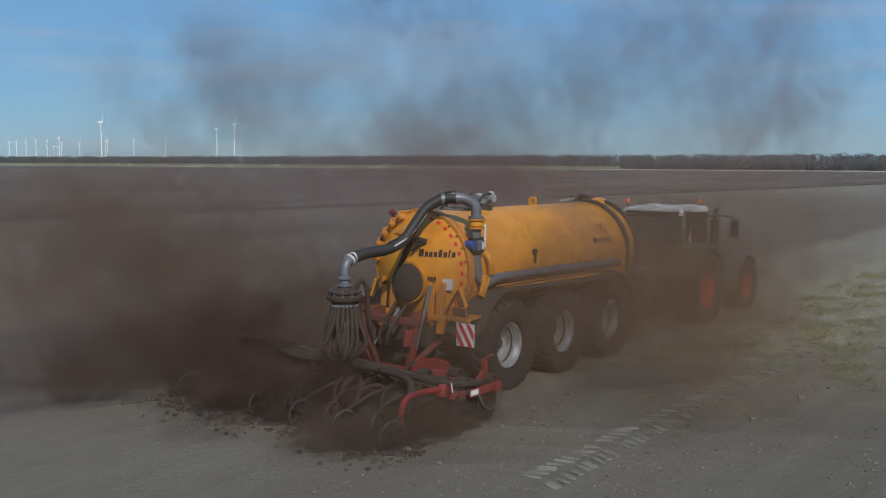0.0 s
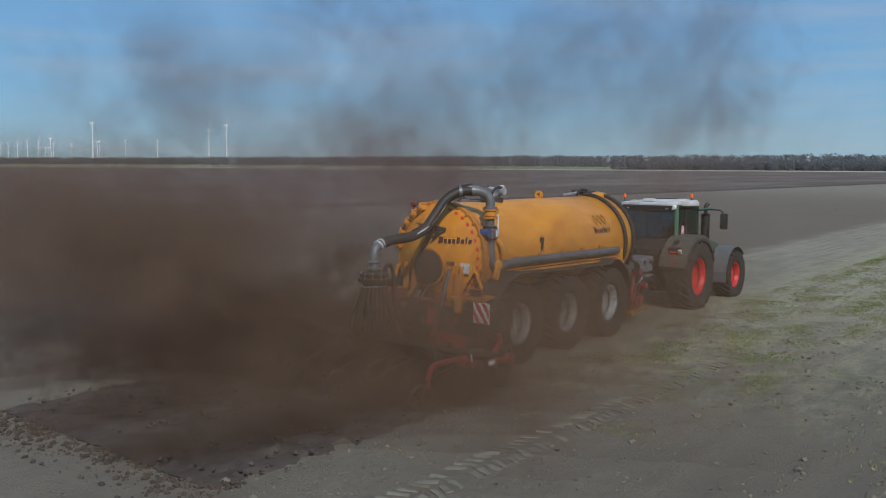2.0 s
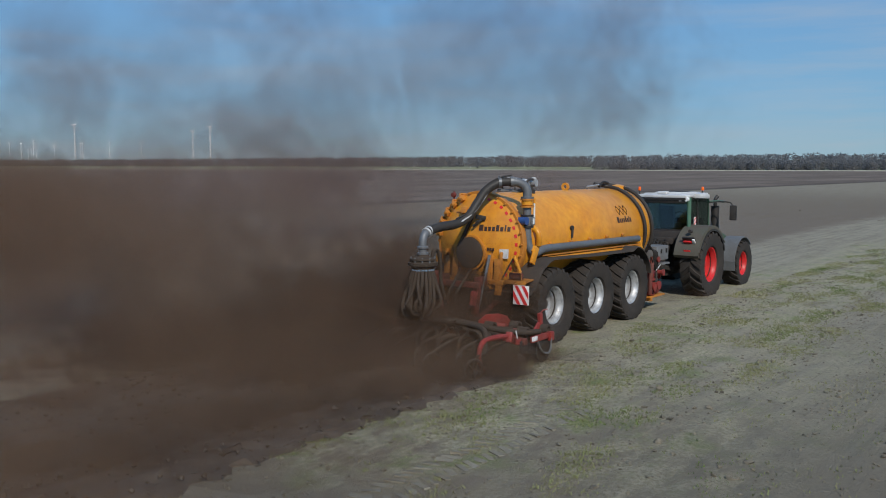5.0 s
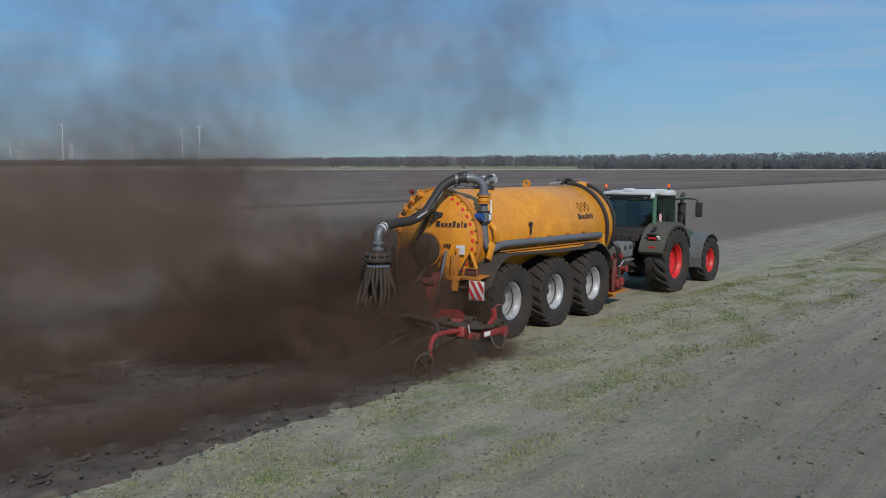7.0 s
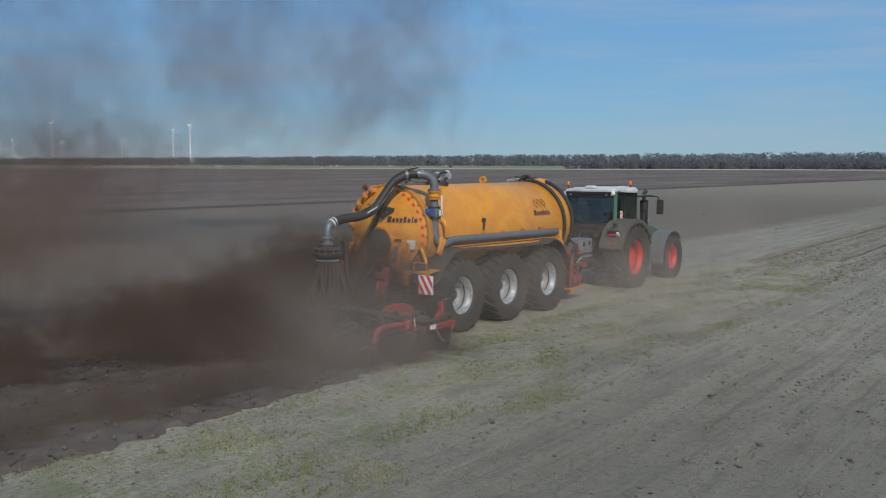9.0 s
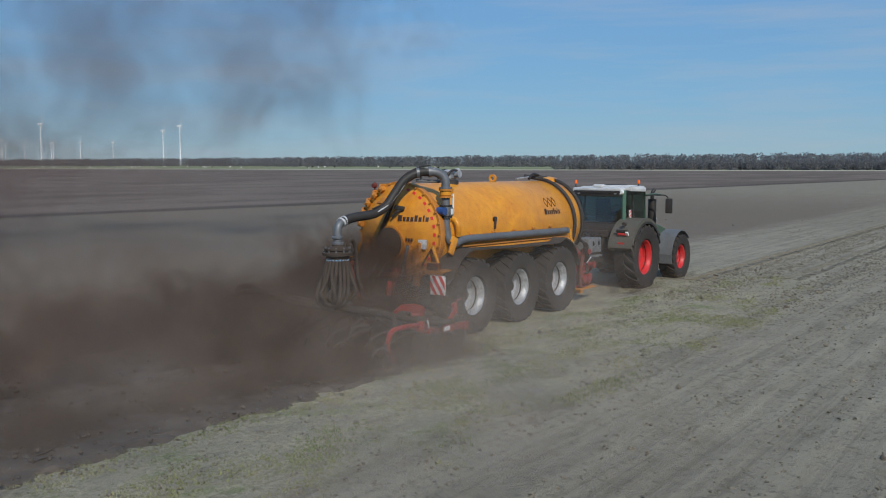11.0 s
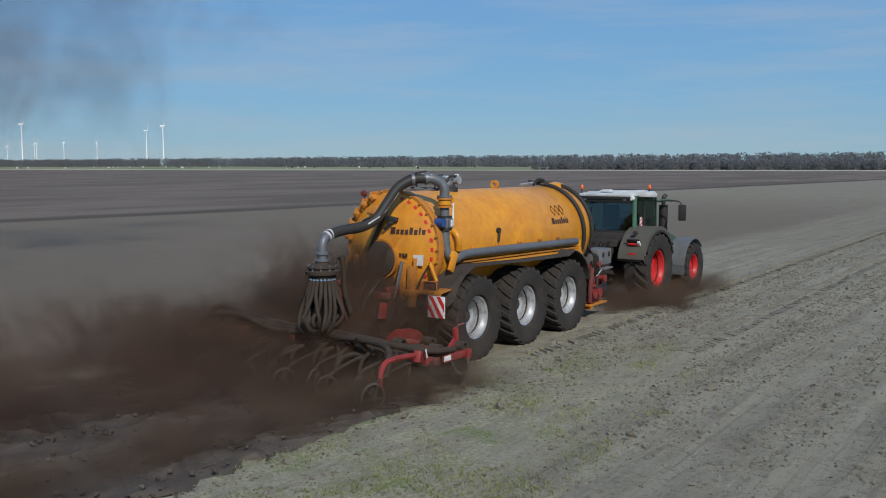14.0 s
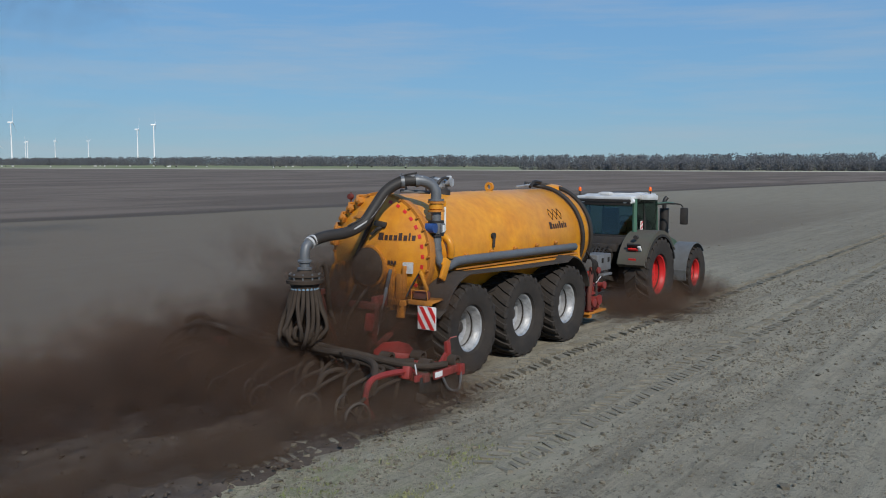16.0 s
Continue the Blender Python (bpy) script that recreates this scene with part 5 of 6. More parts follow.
# ---- tractor ----
def tractor():
    """Origin on the ground under the rear axle."""
    t = thing("tractor", "dusty dark green tractor with red wheel rims and white roof", "tractor")
    for s in (-1, 1):
        wheel(t, (0, s * 1.17, 0.94), 0.98, 0.66, 0.5, RED_RIM, s, lugs=20, lug_h=0.055, dish=0.24)
        wheel(t, (3.05, s * 1.12, 0.72), 0.74, 0.56, 0.37, RED_RIM, s, lugs=20, lug_h=0.045, dish=0.16)
        line = [(-0.98, 1.22), (-1.06, 1.28)] + arc(0, 0.94, 1.12, 158, 38, 14) + [(1.05, 1.52)]
        part("rear_fender", strip(B(), line, s * 1.46, s * 0.72, 0.04), GREEN_DUSTY, t, "dusty green rear mudguard")
        side = [(x, z) for x, z in arc(0, 0.94, 1.13, 158, 38, 14)]
        to = Matrix(((1, 0, 0, 0), (0, 0, 1, s * 0.74), (0, 1, 0, 0), (0, 0, 0, 1)))
        part("fender_edge", strip(B(), arc(0, 0.94, 1.06, 158, 38, 14), s * 1.47, s * 1.44, 0.07), GREEN_DUSTY, t)
        part("fender_inner_wall", prism(B(), side + [(0.5, 1.2), (-0.6, 1.2)], 0.03, to), GREEN_DUSTY, t)
        part("fender_flare", strip(B(), arc(0, 0.94, 1.0, 150, 20, 14), s * 1.49, s * 1.42, 0.06), BLACK, t)
        part("tail_lamp", box(box(B(), (-0.94, s * 1.1, 1.74), (0.05, 0.26, 0.08), turn(0, -38, 0), 0.015), (-0.985, s * 1.1, 1.65), (0.05, 0.26, 0.07), turn(0, -38, 0), 0.015), RED_MARK, t, "red tail lamp")
        part("lamp_housing", box(B(), (-0.93, s * 1.12, 1.68), (0.06, 0.36, 0.28), turn(0, -38, 0), 0.02), BLACK, t)
        part("number_mark", box(B(), (-0.99, s * 1.28, 1.68), (0.05, 0.08, 0.14), turn(0, -38, 0), 0.01), WHITE_MARK, t)
        part("fender_reflector", box(B(), (-1.07, s * 1.12, 1.4), (0.02, 0.2, 0.05), turn(0, -14, 0)), RED_MARK, t)
        part("fender_lamp", lathe(B(), [(-0.05, 0), (-0.05, 0.055), (0.04, 0.06), (0.04, 0)], "X", (-0.8, s * 1.1, 1.95), 12), DARK_MACHINE, t)
        part("front_fender", strip(B(), arc(3.05, 0.72, 0.84, 172, 42, 12), s * 1.36, s * 0.82, 0.03), GREY_FENDER, t, "grey plastic front mudguard")
        part("front_fender_skirt", strip(B(), [(2.24, 0.55), (2.2, 0.85)], s * 1.36, s * 0.82, 0.03), GREY_FENDER, t)
        part("fender_stay", tube(B(), [(2.6, s * 0.5, 1.3), (3.05, s * 1.05, 1.56)], 0.025, 6), DARK_MACHINE, t)
        for x0, x1, z0 in ((-0.28, -0.16, 1.95), (1.3, 1.32, 1.75), (0.42, 0.4, 1.9)):
            part("cab_pillar", tube(B(), [(x0, s * 0.84, z0), (x1, s * 0.78, 2.9)], 0.065 if x0 < 0 else 0.035, 8), GREEN_PILLAR if x0 < 0 else GREEN if x0 > 1 else BLACK, t)
        part("side_window", prism(B(), [(-0.22, 1.92), (1.3, 1.76), (1.3, 2.86), (-0.14, 2.88)], 0.012, Matrix(((1, 0, 0, 0), (0, 0, 1, s * 0.82), (0, 1, 0, 0), (0, 0, 0, 1)))), GLASS, t, smooth=0)
        part("mirror_arm", tube(B(), smooth_line([(1.32, s * 0.82, 2.72), (1.42, s * 1.1, 2.75), (1.42, s * 1.42, 2.74), (1.42, s * 1.52, 2.66)], 4), 0.02, 6), BLACK, t)
        m = part("mirror", box(B(), (1.42, s * 1.55, 2.42), (0.09, 0.21, 0.46), None, 0.03), BLACK, t, "black wing mirror")
        # dark metal in place of a mirror: stands for the dark ground it reflects
        part("mirror_glass", box(B(), (1.37, s * 1.55, 2.42), (0.012, 0.17, 0.4), turn(0, -3, 0), 0.003), DARK_MACHINE, m)
        part("step", box(B(), (1.35, s * 0.92, 0.75), (0.5, 0.2, 0.5), None, 0.03), DARK_MACHINE, t)
        part("rear_work_lamp", lathe(B(), [(-0.05, 0), (-0.05, 0.06), (0.05, 0.07)], "X", (-0.36, s * 0.6, 2.86), 14), WHITE_MARK, t)
        part("rear_work_lamp", lathe(B(), [(-0.05, 0), (-0.05, 0.06), (0.05, 0.07)], "X", (-0.36, s * 0.78, 2.86), 14), WHITE_MARK, t)
        part("lift_arm", box(B(), (-0.85, s * 0.42, 0.85), (0.9, 0.07, 0.12), turn(0, 12, 0), 0.01), DARK_MACHINE, t)
    part("rear_window", prism(B(), [(-0.78, 1.95), (0.78, 1.95), (0.74, 2.82), (-0.74, 2.82)], 0.012, Matrix(((0, 0.1, 1, -0.45), (1, 0, 0, 0), (0, 1, 0, 0), (0, 0, 0, 1)))), GLASS, t, smooth=0)
    part("windscreen", prism(B(), [(-0.78, 1.7), (0.78, 1.7), (0.74, 2.86), (-0.74, 2.86)], 0.012, Matrix(((0, -0.04, 1, 1.42), (1, 0, 0, 0), (0, 1, 0, 0), (0, 0, 0, 1)))), GLASS, t, smooth=0)
    part("window_sill", box(B(), (-0.29, 0, 1.9), (0.08, 1.66, 0.1), None, 0.02), BLACK, t)
    part("cab_roof", box(box(box(B(), (0.45, 0, 2.96), (1.75, 1.58, 0.09), turn(0, -1.5, 0), 0.04), (0.75, 0, 2.93), (1.15, 1.7, 0.15), turn(0, 2, 0), 0.06), (0.85, 0, 3.02), (0.9, 1.1, 0.06), None, 0.025), WHITE_ROOF, t, "dusty white cab roof")
    part("roof_underside", box(box(B(), (0.42, 0, 2.865), (1.7, 1.54, 0.08), None, 0.015), (-0.37, 0, 2.8), (0.06, 1.5, 0.12), None, 0.015), BLACK, t)
    part("headliner", box(B(), (0.5, 0, 2.8), (1.5, 1.44, 0.05), None, 0.015), SEAT_CLOTH, t)
    part("dashboard", box(box(B(), (1.2, 0, 2.0), (0.3, 1.3, 0.5), turn(0, -8, 0), 0.05), (0.75, -0.52, 2.05), (0.7, 0.24, 0.24), turn(0, -10, 0), 0.05), SEAT_CLOTH, t)
    part("side_console", box(box(B(), (0.2, -0.6, 1.98), (0.5, 0.2, 0.3), None, 0.04), (0.62, -0.5, 2.34), (0.06, 0.26, 0.2), turn(0, 15, 20), 0.02), BLACK, t)
    part("rear_panel", box(box(B(), (-0.34, 0, 1.72), (0.06, 1.46, 0.36), turn(0, 4, 0), 0.02), (-0.42, 0.1, 1.62), (0.14, 0.7, 0.18), None, 0.03), DARK_MACHINE, t)
    part("door_bar", tube(B(), smooth_line([(1.32, -0.82, 2.74), (1.6, -0.98, 2.76), (1.85, -1.08, 2.74)], 4), 0.035, 8), GREEN, t)
    part("gps_receiver", box(B(), (-0.05, 0.1, 3.04), (0.24, 0.3, 0.09), None, 0.045), WHITE_ROOF, t, "white satellite receiver")
    part("roof_hatch", box(B(), (0.85, 0, 3.05), (0.5, 0.6, 0.04), None, 0.015), BLACK, t)
    for x, y in ((1.02, -0.72), (-0.25, 0.78)):
        part("beacon_post", tube(B(), [(x, y, 2.98), (x, y, 3.1)], 0.016, 6), BLACK, t)
        part("beacon", lathe(B(), [(0, 0.04), (0.02, 0.045), (0.09, 0.038), (0.11, 0.022), (0.12, 0)], "Z", (x, y, 3.1), 14), BEACON, t, "amber warning beacon")
    part("cab_floor", box(box(B(), (0.5, 0, 1.5), (1.7, 1.5, 0.7), None, 0.04), (0.2, 0, 1.85), (0.9, 1.46, 0.12), None, 0.02), BLACK, t)
    part("seat", box(box(B(), (0.3, 0, 2.05), (0.5, 0.5, 0.16), None, 0.05), (0.06, 0, 2.35), (0.14, 0.48, 0.62), turn(0, -8, 0), 0.05), SEAT_CLOTH, t)
    part("steering_column", tube(tube(B(), [(1.15, 0, 1.8), (0.95, 0, 2.25)], 0.06, 8), [(0.93 + 0.19 * math.cos(a) * 0.5, 0.19 * math.sin(a), 2.27 + 0.19 * math.cos(a) * 0.8) for a in [i * math.pi / 8 for i in range(17)]], 0.014, 6, False), BLACK, t)
    sign = part("warning_plate", box(B(), (0.12, -0.86, 2.14), (0.15, 0.012, 0.36)), WHITE_MARK, t, "narrow red and white warning plate", 0)
    for c0 in (-0.12, 0.0, 0.12):
        to = Matrix(((1, 0, 0, 0.12), (0, 0, 1, -0.868), (0, 1, 0, 2.14), (0, 0, 0, 1)))
        part("stripe", prism(B(), [(-0.07, c0 - 0.06), (0.07, c0 + 0.02), (0.07, c0 + 0.07), (-0.07, c0 - 0.01)], 0.004, to), RED_MARK, sign, smooth=0)
    hood = [(1.35, 1.1), (1.35, 1.86), (2.2, 1.84), (3.4, 1.7), (4.0, 1.52), (4.15, 1.2), (4.1, 0.95)]
    to = Matrix(((1, 0, 0, 0), (0, 0, 1, 0), (0, 1, 0, 0), (0, 0, 0, 1)))
    bm = prism(B(), hood, 0.95, to)
    bmesh.ops.bevel(bm, geom=bm.edges[:], offset=0.06, segments=2, affect="EDGES")
    part("bonnet", bm, GREEN, t, "dark green bonnet")
    part("exhaust", tube(tube(B(), [(1.95, -0.78, 1.55), (1.95, -0.78, 2.6)], 0.13, 14), smooth_line([(1.95, -0.78, 2.58), (1.95, -0.78, 2.8), (2.02, -0.82, 2.9)], 4), 0.06, 10), BLACK, t, "black exhaust stack")
    part("exhaust_bracket", box(B(), (1.93, -0.62, 1.72), (0.3, 0.35, 0.12), None, 0.02), DARK_MACHINE, t)
    part("air_intake", tube(B(), [(2.3, -0.6, 1.6), (2.34, -0.7, 1.86), (2.42, -0.72, 1.96)], 0.06, 8), GREY_PIPE, t)
    part("gearbox", box(box(B(), (0.4, 0, 0.95), (2.2, 0.7, 0.75), None, 0.06), (2.4, 0, 0.85), (2.2, 0.5, 0.5), None, 0.05), DARK_MACHINE, t)
    part("rear_axle", tube(B(), [(0, -1.0, 0.94), (0, 1.0, 0.94)], 0.16, 14), DARK_MACHINE, t)
    part("front_axle", tube(B(), [(3.05, -0.95, 0.72), (3.05, 0.95, 0.72)], 0.11, 12), DARK_MACHINE, t)
    part("fuel_tank", box(B(), (1.55, -0.72, 0.95), (0.9, 0.4, 0.55), None, 0.06), DARK_MACHINE, t)
    part("valve_block", box(box(B(), (-0.45, 0, 1.35), (0.4, 0.7, 0.5), None, 0.03), (-0.5, -0.35, 1.62), (0.2, 0.25, 0.2), None, 0.03), DARK_MACHINE, t)
    part("hitch", box(B(), (-0.75, 0, 0.75), (0.7, 0.3, 0.25), None, 0.03), DARK_MACHINE, t)
    for k in range(6):
        pts = [(-0.6, -0.35 + 0.1 * k, 1.5), (-1.0, -0.32 + 0.1 * k, 1.62 + 0.03 * (k % 3)), (-1.5, -0.4 + 0.1 * k, 1.35), (-2.0, -0.45 + 0.1 * k, 1.3)]
        part("hydraulic_hose", tube(B(), smooth_line(pts, 5), 0.02, 6), HOSE, t)
    return t


TANKER, INJECTOR, TRACTOR = slurry_tanker(), injector(), tractor()


# ---- field surface: clods, weeds, old wheel marks, turned soil ----
def raw_mesh(name, verts, faces_per, mat):
    """A mesh of triangles from an array of corners, three to a face."""
    me = bpy.data.meshes.new(name)
    n = len(verts)
    me.vertices.add(n)
    me.vertices.foreach_set("co", np.asarray(verts, dtype=np.float32).ravel())
    me.loops.add(n)
    me.loops.foreach_set("vertex_index", np.arange(n, dtype=np.int32))
    me.polygons.add(n // 3)
    me.polygons.foreach_set("loop_start", np.arange(0, n, 3, dtype=np.int32))
    me.update(calc_edges=True)
    me.validate()
    me.materials.append(mat)
    return me


def field_clods():
    rnd = np.random.default_rng(4)
    base = B()
    bmesh.ops.create_icosphere(base, subdivisions=1, radius=1.0)
    tri = np.array([[v.co[:] for v in f.verts] for f in base.faces])          # 20 x 3 x 3
    base.free()
    out = []
    for k in range(44000):
        x = rnd.uniform(-10, 100) if k % 3 else rnd.uniform(40, 68)
        y = (rnd.uniform(-15, -1.9) if x < 62 else rnd.uniform(-14, 14)) if k % 5 < 2 else rnd.choice((-2.7, -3.5, -5.4, -6.1, -7.7, -9.2, -10.6)) + rnd.normal(0, 0.22)
        r = 0.009 + 0.02 * rnd.random() ** 2.5 + (0.045 * rnd.random() if rnd.random() < 0.02 else 0)
        s = r * rnd.uniform(0.7, 1.3, 3) * (1, 1, 0.75)
        wob = 1 + 0.5 * np.sin(tri @ rnd.normal(0, 3.2, 3) + rnd.uniform(0, 6))
        out.append(tri * wob[..., None] * s + (x, y, relief(x, y) + r * 0.25))
    ob = new("soil_clods", raw_mesh("soil_clods", np.concatenate(out).reshape(-1, 3), 3, CLOD))
    tagged(ob, "dry crumbled soil clods scattered over the field", "soil clods", kind="stuff")


def weeds():
    rnd = np.random.default_rng(9)
    out = []
    k = 0
    while k < 21000:
        x, y = rnd.uniform(1, 47), rnd.uniform(-6.2, -1.9) if rnd.random() < 0.85 else rnd.uniform(-9, -5)
        if x > 18 and y < -6.2 or noise.noise((x * 0.55, y * 1.1, 4.0)) + 0.3 * noise.noise((x * 2, y * 2, 1.0)) < rnd.uniform(-0.15, 0.45) + (0.25 if x > 40 or x < 4 else 0):
            k += 0.2
            continue
        k += 1
        z = relief(x, y)
        for _ in range(4):
            a, h = rnd.uniform(0, 6.28), rnd.uniform(0.01, 0.045)
            d = np.array((math.cos(a), math.sin(a), 0))
            p = np.array((x, y, z)) + rnd.normal(0, 0.03, 3) * (1, 1, 0)
            w = np.array((-d[1], d[0], 0)) * 0.009
            out.append((p - w, p + w, p + d * h * rnd.uniform(0.3, 1.3) + (0, 0, h)))
    ob = new("weeds", raw_mesh("weeds", np.array(out).reshape(-1, 3), 3, GRASS))
    tagged(ob, "short pale green weeds growing in a strip on dry soil", "weeds", kind="stuff")


def wheel_marks():
    """Old chevron lug prints of an earlier pass: soil pressed up between the lugs."""
    rnd = random.Random(8)
    bm = B()
    for y0, spans in ((-2.02, ((44, 108),)), (-4.5, ((-4, 8), (46, 108)))):
        for a, c in spans:
            x = a
            while x < c:
                x += 0.2
                if rnd.random() < 0.12:
                    continue
                for s in (-1, 1):
                    xx, yy = x + (0.1 if s > 0 else 0) + rnd.uniform(-0.02, 0.02), y0 + s * 0.19 + rnd.uniform(-0.015, 0.015)
                    z = relief(xx, yy)
                    box(bm, (xx, yy, z + 0.004), (0.085 * rnd.uniform(0.8, 1.15), 0.27 * rnd.uniform(0.85, 1.05), (0.026 if x < 10 else 0.04 if y0 < -4 else 0.11) * rnd.uniform(0.7, 1.1)), turn(rnd.uniform(-4, 4), rnd.uniform(-10, 10), s * 24 + rnd.uniform(-5, 5)))
    for v in bm.verts:
        v.co += Vector((rnd.uniform(-1, 1), rnd.uniform(-1, 1), rnd.uniform(-1, 0.4))) * 0.013
    ob = part("wheel_marks", bm, PRESSED, smooth=0)
    tagged(ob, "chevron tyre prints pressed in dry soil", "tyre tracks", kind="stuff")


def turned_soil():
    """Soil slices that the injector lifts as it passes: each lies under the crust, then stands loose above it."""
    rnd = random.Random(21)
    Y0, Y1, STEP = -2.5, 3.4, 0.8
    kinds = []
    for k in range(6):
        bm = B()
        nx, ny = 10, 64
        grid = []
        for i in range(nx + 1):
            row = []
            for j in range(ny + 1):
                x, y = (i / nx - 0.5) * (STEP + 0.34), Y0 + (Y1 - Y0) * j / ny
                inner, side = min(1, min(i, nx - i) / 2), min(1, min(j, ny - j) / 3)
                h = 0.03 + 0.04 * noise.noise((x * 3 + 9 * k, y * 3, 1)) + 0.05 * noise.noise((x * 9, y * 9, 5 + k)) + 0.03 * math.sin(y * 13)
                rag = 0.25 * noise.noise((x * 2.2, 3.0 * k, j * 0.3)) if j < 8 else 0.0
                row.append(bm.verts.new((x + rnd.uniform(-0.03, 0.03), y + rag + rnd.uniform(-0.04, 0.04), -0.03 + (0.05 + max(0.0, h - 0.02) * inner) * side + 0.012 * rnd.random())))
            grid.append(row)
        for i in range(nx):
            for j in range(ny):
                bm.faces.new((grid[i][j], grid[i + 1][j], grid[i + 1][j + 1], grid[i][j + 1]))
        for _ in range(130):
            r = 0.012 + 0.035 * rnd.random() ** 3
            clod(bm, Vector((rnd.uniform(-0.5, 0.5), rnd.uniform(Y0 - 0.22, Y1), 0.07 + r * 0.3)), r, rnd)
        kinds.append(mesh_of(bm, "turned_soil", SOIL_DARK, 30))
    x, i = -3.6, 0
    while x < 48.6:
        ob = new("turned_soil", kinds[i * 5 % 6])
        tagged(ob, "dark moist freshly turned soil with loose clods", "turned soil", "slices of turned soil", "stuff")
        tb = when(x + 2.3)
        swing = rnd.uniform(-2.5, 2.5)
        rows = [(0.0, pose(x, 0, 0.0, 0, 0, swing))] if tb <= 0.05 else [(0.0, pose(x, 0, -0.24, 0, 0, swing)), (max(0.05, tb - 0.1), pose(x, 0, -0.24, 0, 0, swing)), (tb + 0.25, pose(x, 0, 0.0, 0, 0, swing))]
        MOVERS.append((ob, [(t, m) for t, m in rows if t < 16] + [(16.0, rows[-1][1])]))
        x += STEP
        i += 1


def soil_heap():
    """Clods thrown up where the machine was set into the ground."""
    rnd = random.Random(31)
    bm = B()
    for _ in range(1100):
        r = 0.012 + 0.04 * rnd.random() ** 2.5
        x, y = -4.2 + rnd.gauss(0, 0.36), rnd.uniform(-2.6, 3.2)
        clod(bm, Vector((x, y, relief(x, y) + 0.3 * r)), r, rnd)
    ob = part("soil_heap", bm, SOIL_DARK, smooth=0)
    tagged(ob, "dark loose clods thrown up on dry soil", "soil clods", kind="stuff")


soil_heap()


# ---- airborne dust: billows of thin curved layers, each billow a rigid drifting piece ----
def dust_mesh(seed, mat, sx, sy, sz, layers=3):
    """A billow: wavy round layers through one middle, at different turns; thickness falls to nothing at the rims."""
    rnd = random.Random(seed)
    verts, faces, thick = [], [], []
    rings, seg = 7, 18
    for k in range(layers):
        # dust fronts: the layers stand across the wind, at slightly different turns, one behind the other
        q = Euler((radians(rnd.uniform(72, 108)), rnd.uniform(-0.3, 0.3), rnd.uniform(-0.5, 0.5))).to_matrix()
        c = Vector((rnd.gauss(0, 0.3), (k / max(1, layers - 1) - 0.5) * 0.9, rnd.gauss(0, 0.14)))
        b0 = len(verts)
        ph = rnd.uniform(0, 9)
        for i in range(rings + 1):
            for j in range(seg):
                r, a = i / rings, 2 * math.pi * j / seg
                rr = r * (1 + 0.22 * math.sin(2 * a + ph) + 0.13 * math.sin(3 * a + 2 * ph))
                p = q @ Vector((rr * math.cos(a), rr * math.sin(a), 0.09 * math.sin(2.0 * rr * math.cos(a) + ph) + 0.07 * math.sin(2.4 * rr * math.sin(a) + ph))) + c
                verts.append((p.x * sx, p.y * sy, p.z * sz))
                u = 1 - r
                thick.append(u * u * (3 - 2 * u))
        for i in range(rings):
            for j in range(seg):
                j2 = (j + 1) % seg
                if i == 0:
                    faces.append((b0 + j, b0 + seg + j, b0 + seg + j2))
                else:
                    faces.append((b0 + i * seg + j, b0 + (i + 1) * seg + j, b0 + (i + 1) * seg + j2, b0 + i * seg + j2))
    me = bpy.data.meshes.new("dust_cloud")
    me.from_pydata(verts, [], faces)
    me.materials.append(mat)
    at = me.attributes.new("thickness", "FLOAT", "POINT")
    at.data.foreach_set("value", thick)
    for p in me.polygons:
        p.use_smooth = True
    return me


LOW_WIND, MID_WIND, HIGH_WIND = Vector((0.7, 0.75, 0)), Vector((1.5, 1.25, 0)), Vector((1.0, 1.2, 0))


def cloud(me, x, y, z, born, wind, rise, depth, spin=0.0, label="brown soil dust cloud drifting off the injector", lift=0.22):
    """A billow that lifts out of the ground where the machine stirs it, then drifts with the wind; heavy dust settles again."""
    ob = new("dust_cloud", me)
    tagged(ob, label, "dust cloud", "dust clouds", "stuff")

    def place(t):
        age = t - born
        if age <= 0:
            return pose(x, y, -depth, 0, 0, spin)
        up = 1 - math.exp(-age / lift)
        return pose(x + wind.x * age, y + wind.y * age, -depth + (z + depth) * up + rise * age, 0, 0, spin)
    marks = sorted({0.0, 16.0, *[2.0 * i for i in range(1, 8)], *[round(born + d, 1) for d in (0.0, 0.1, 0.3, 0.6, 1.2)]})
    MOVERS.append((ob, [(t, place(t)) for t in marks if 0 <= t <= 16]))
    return ob


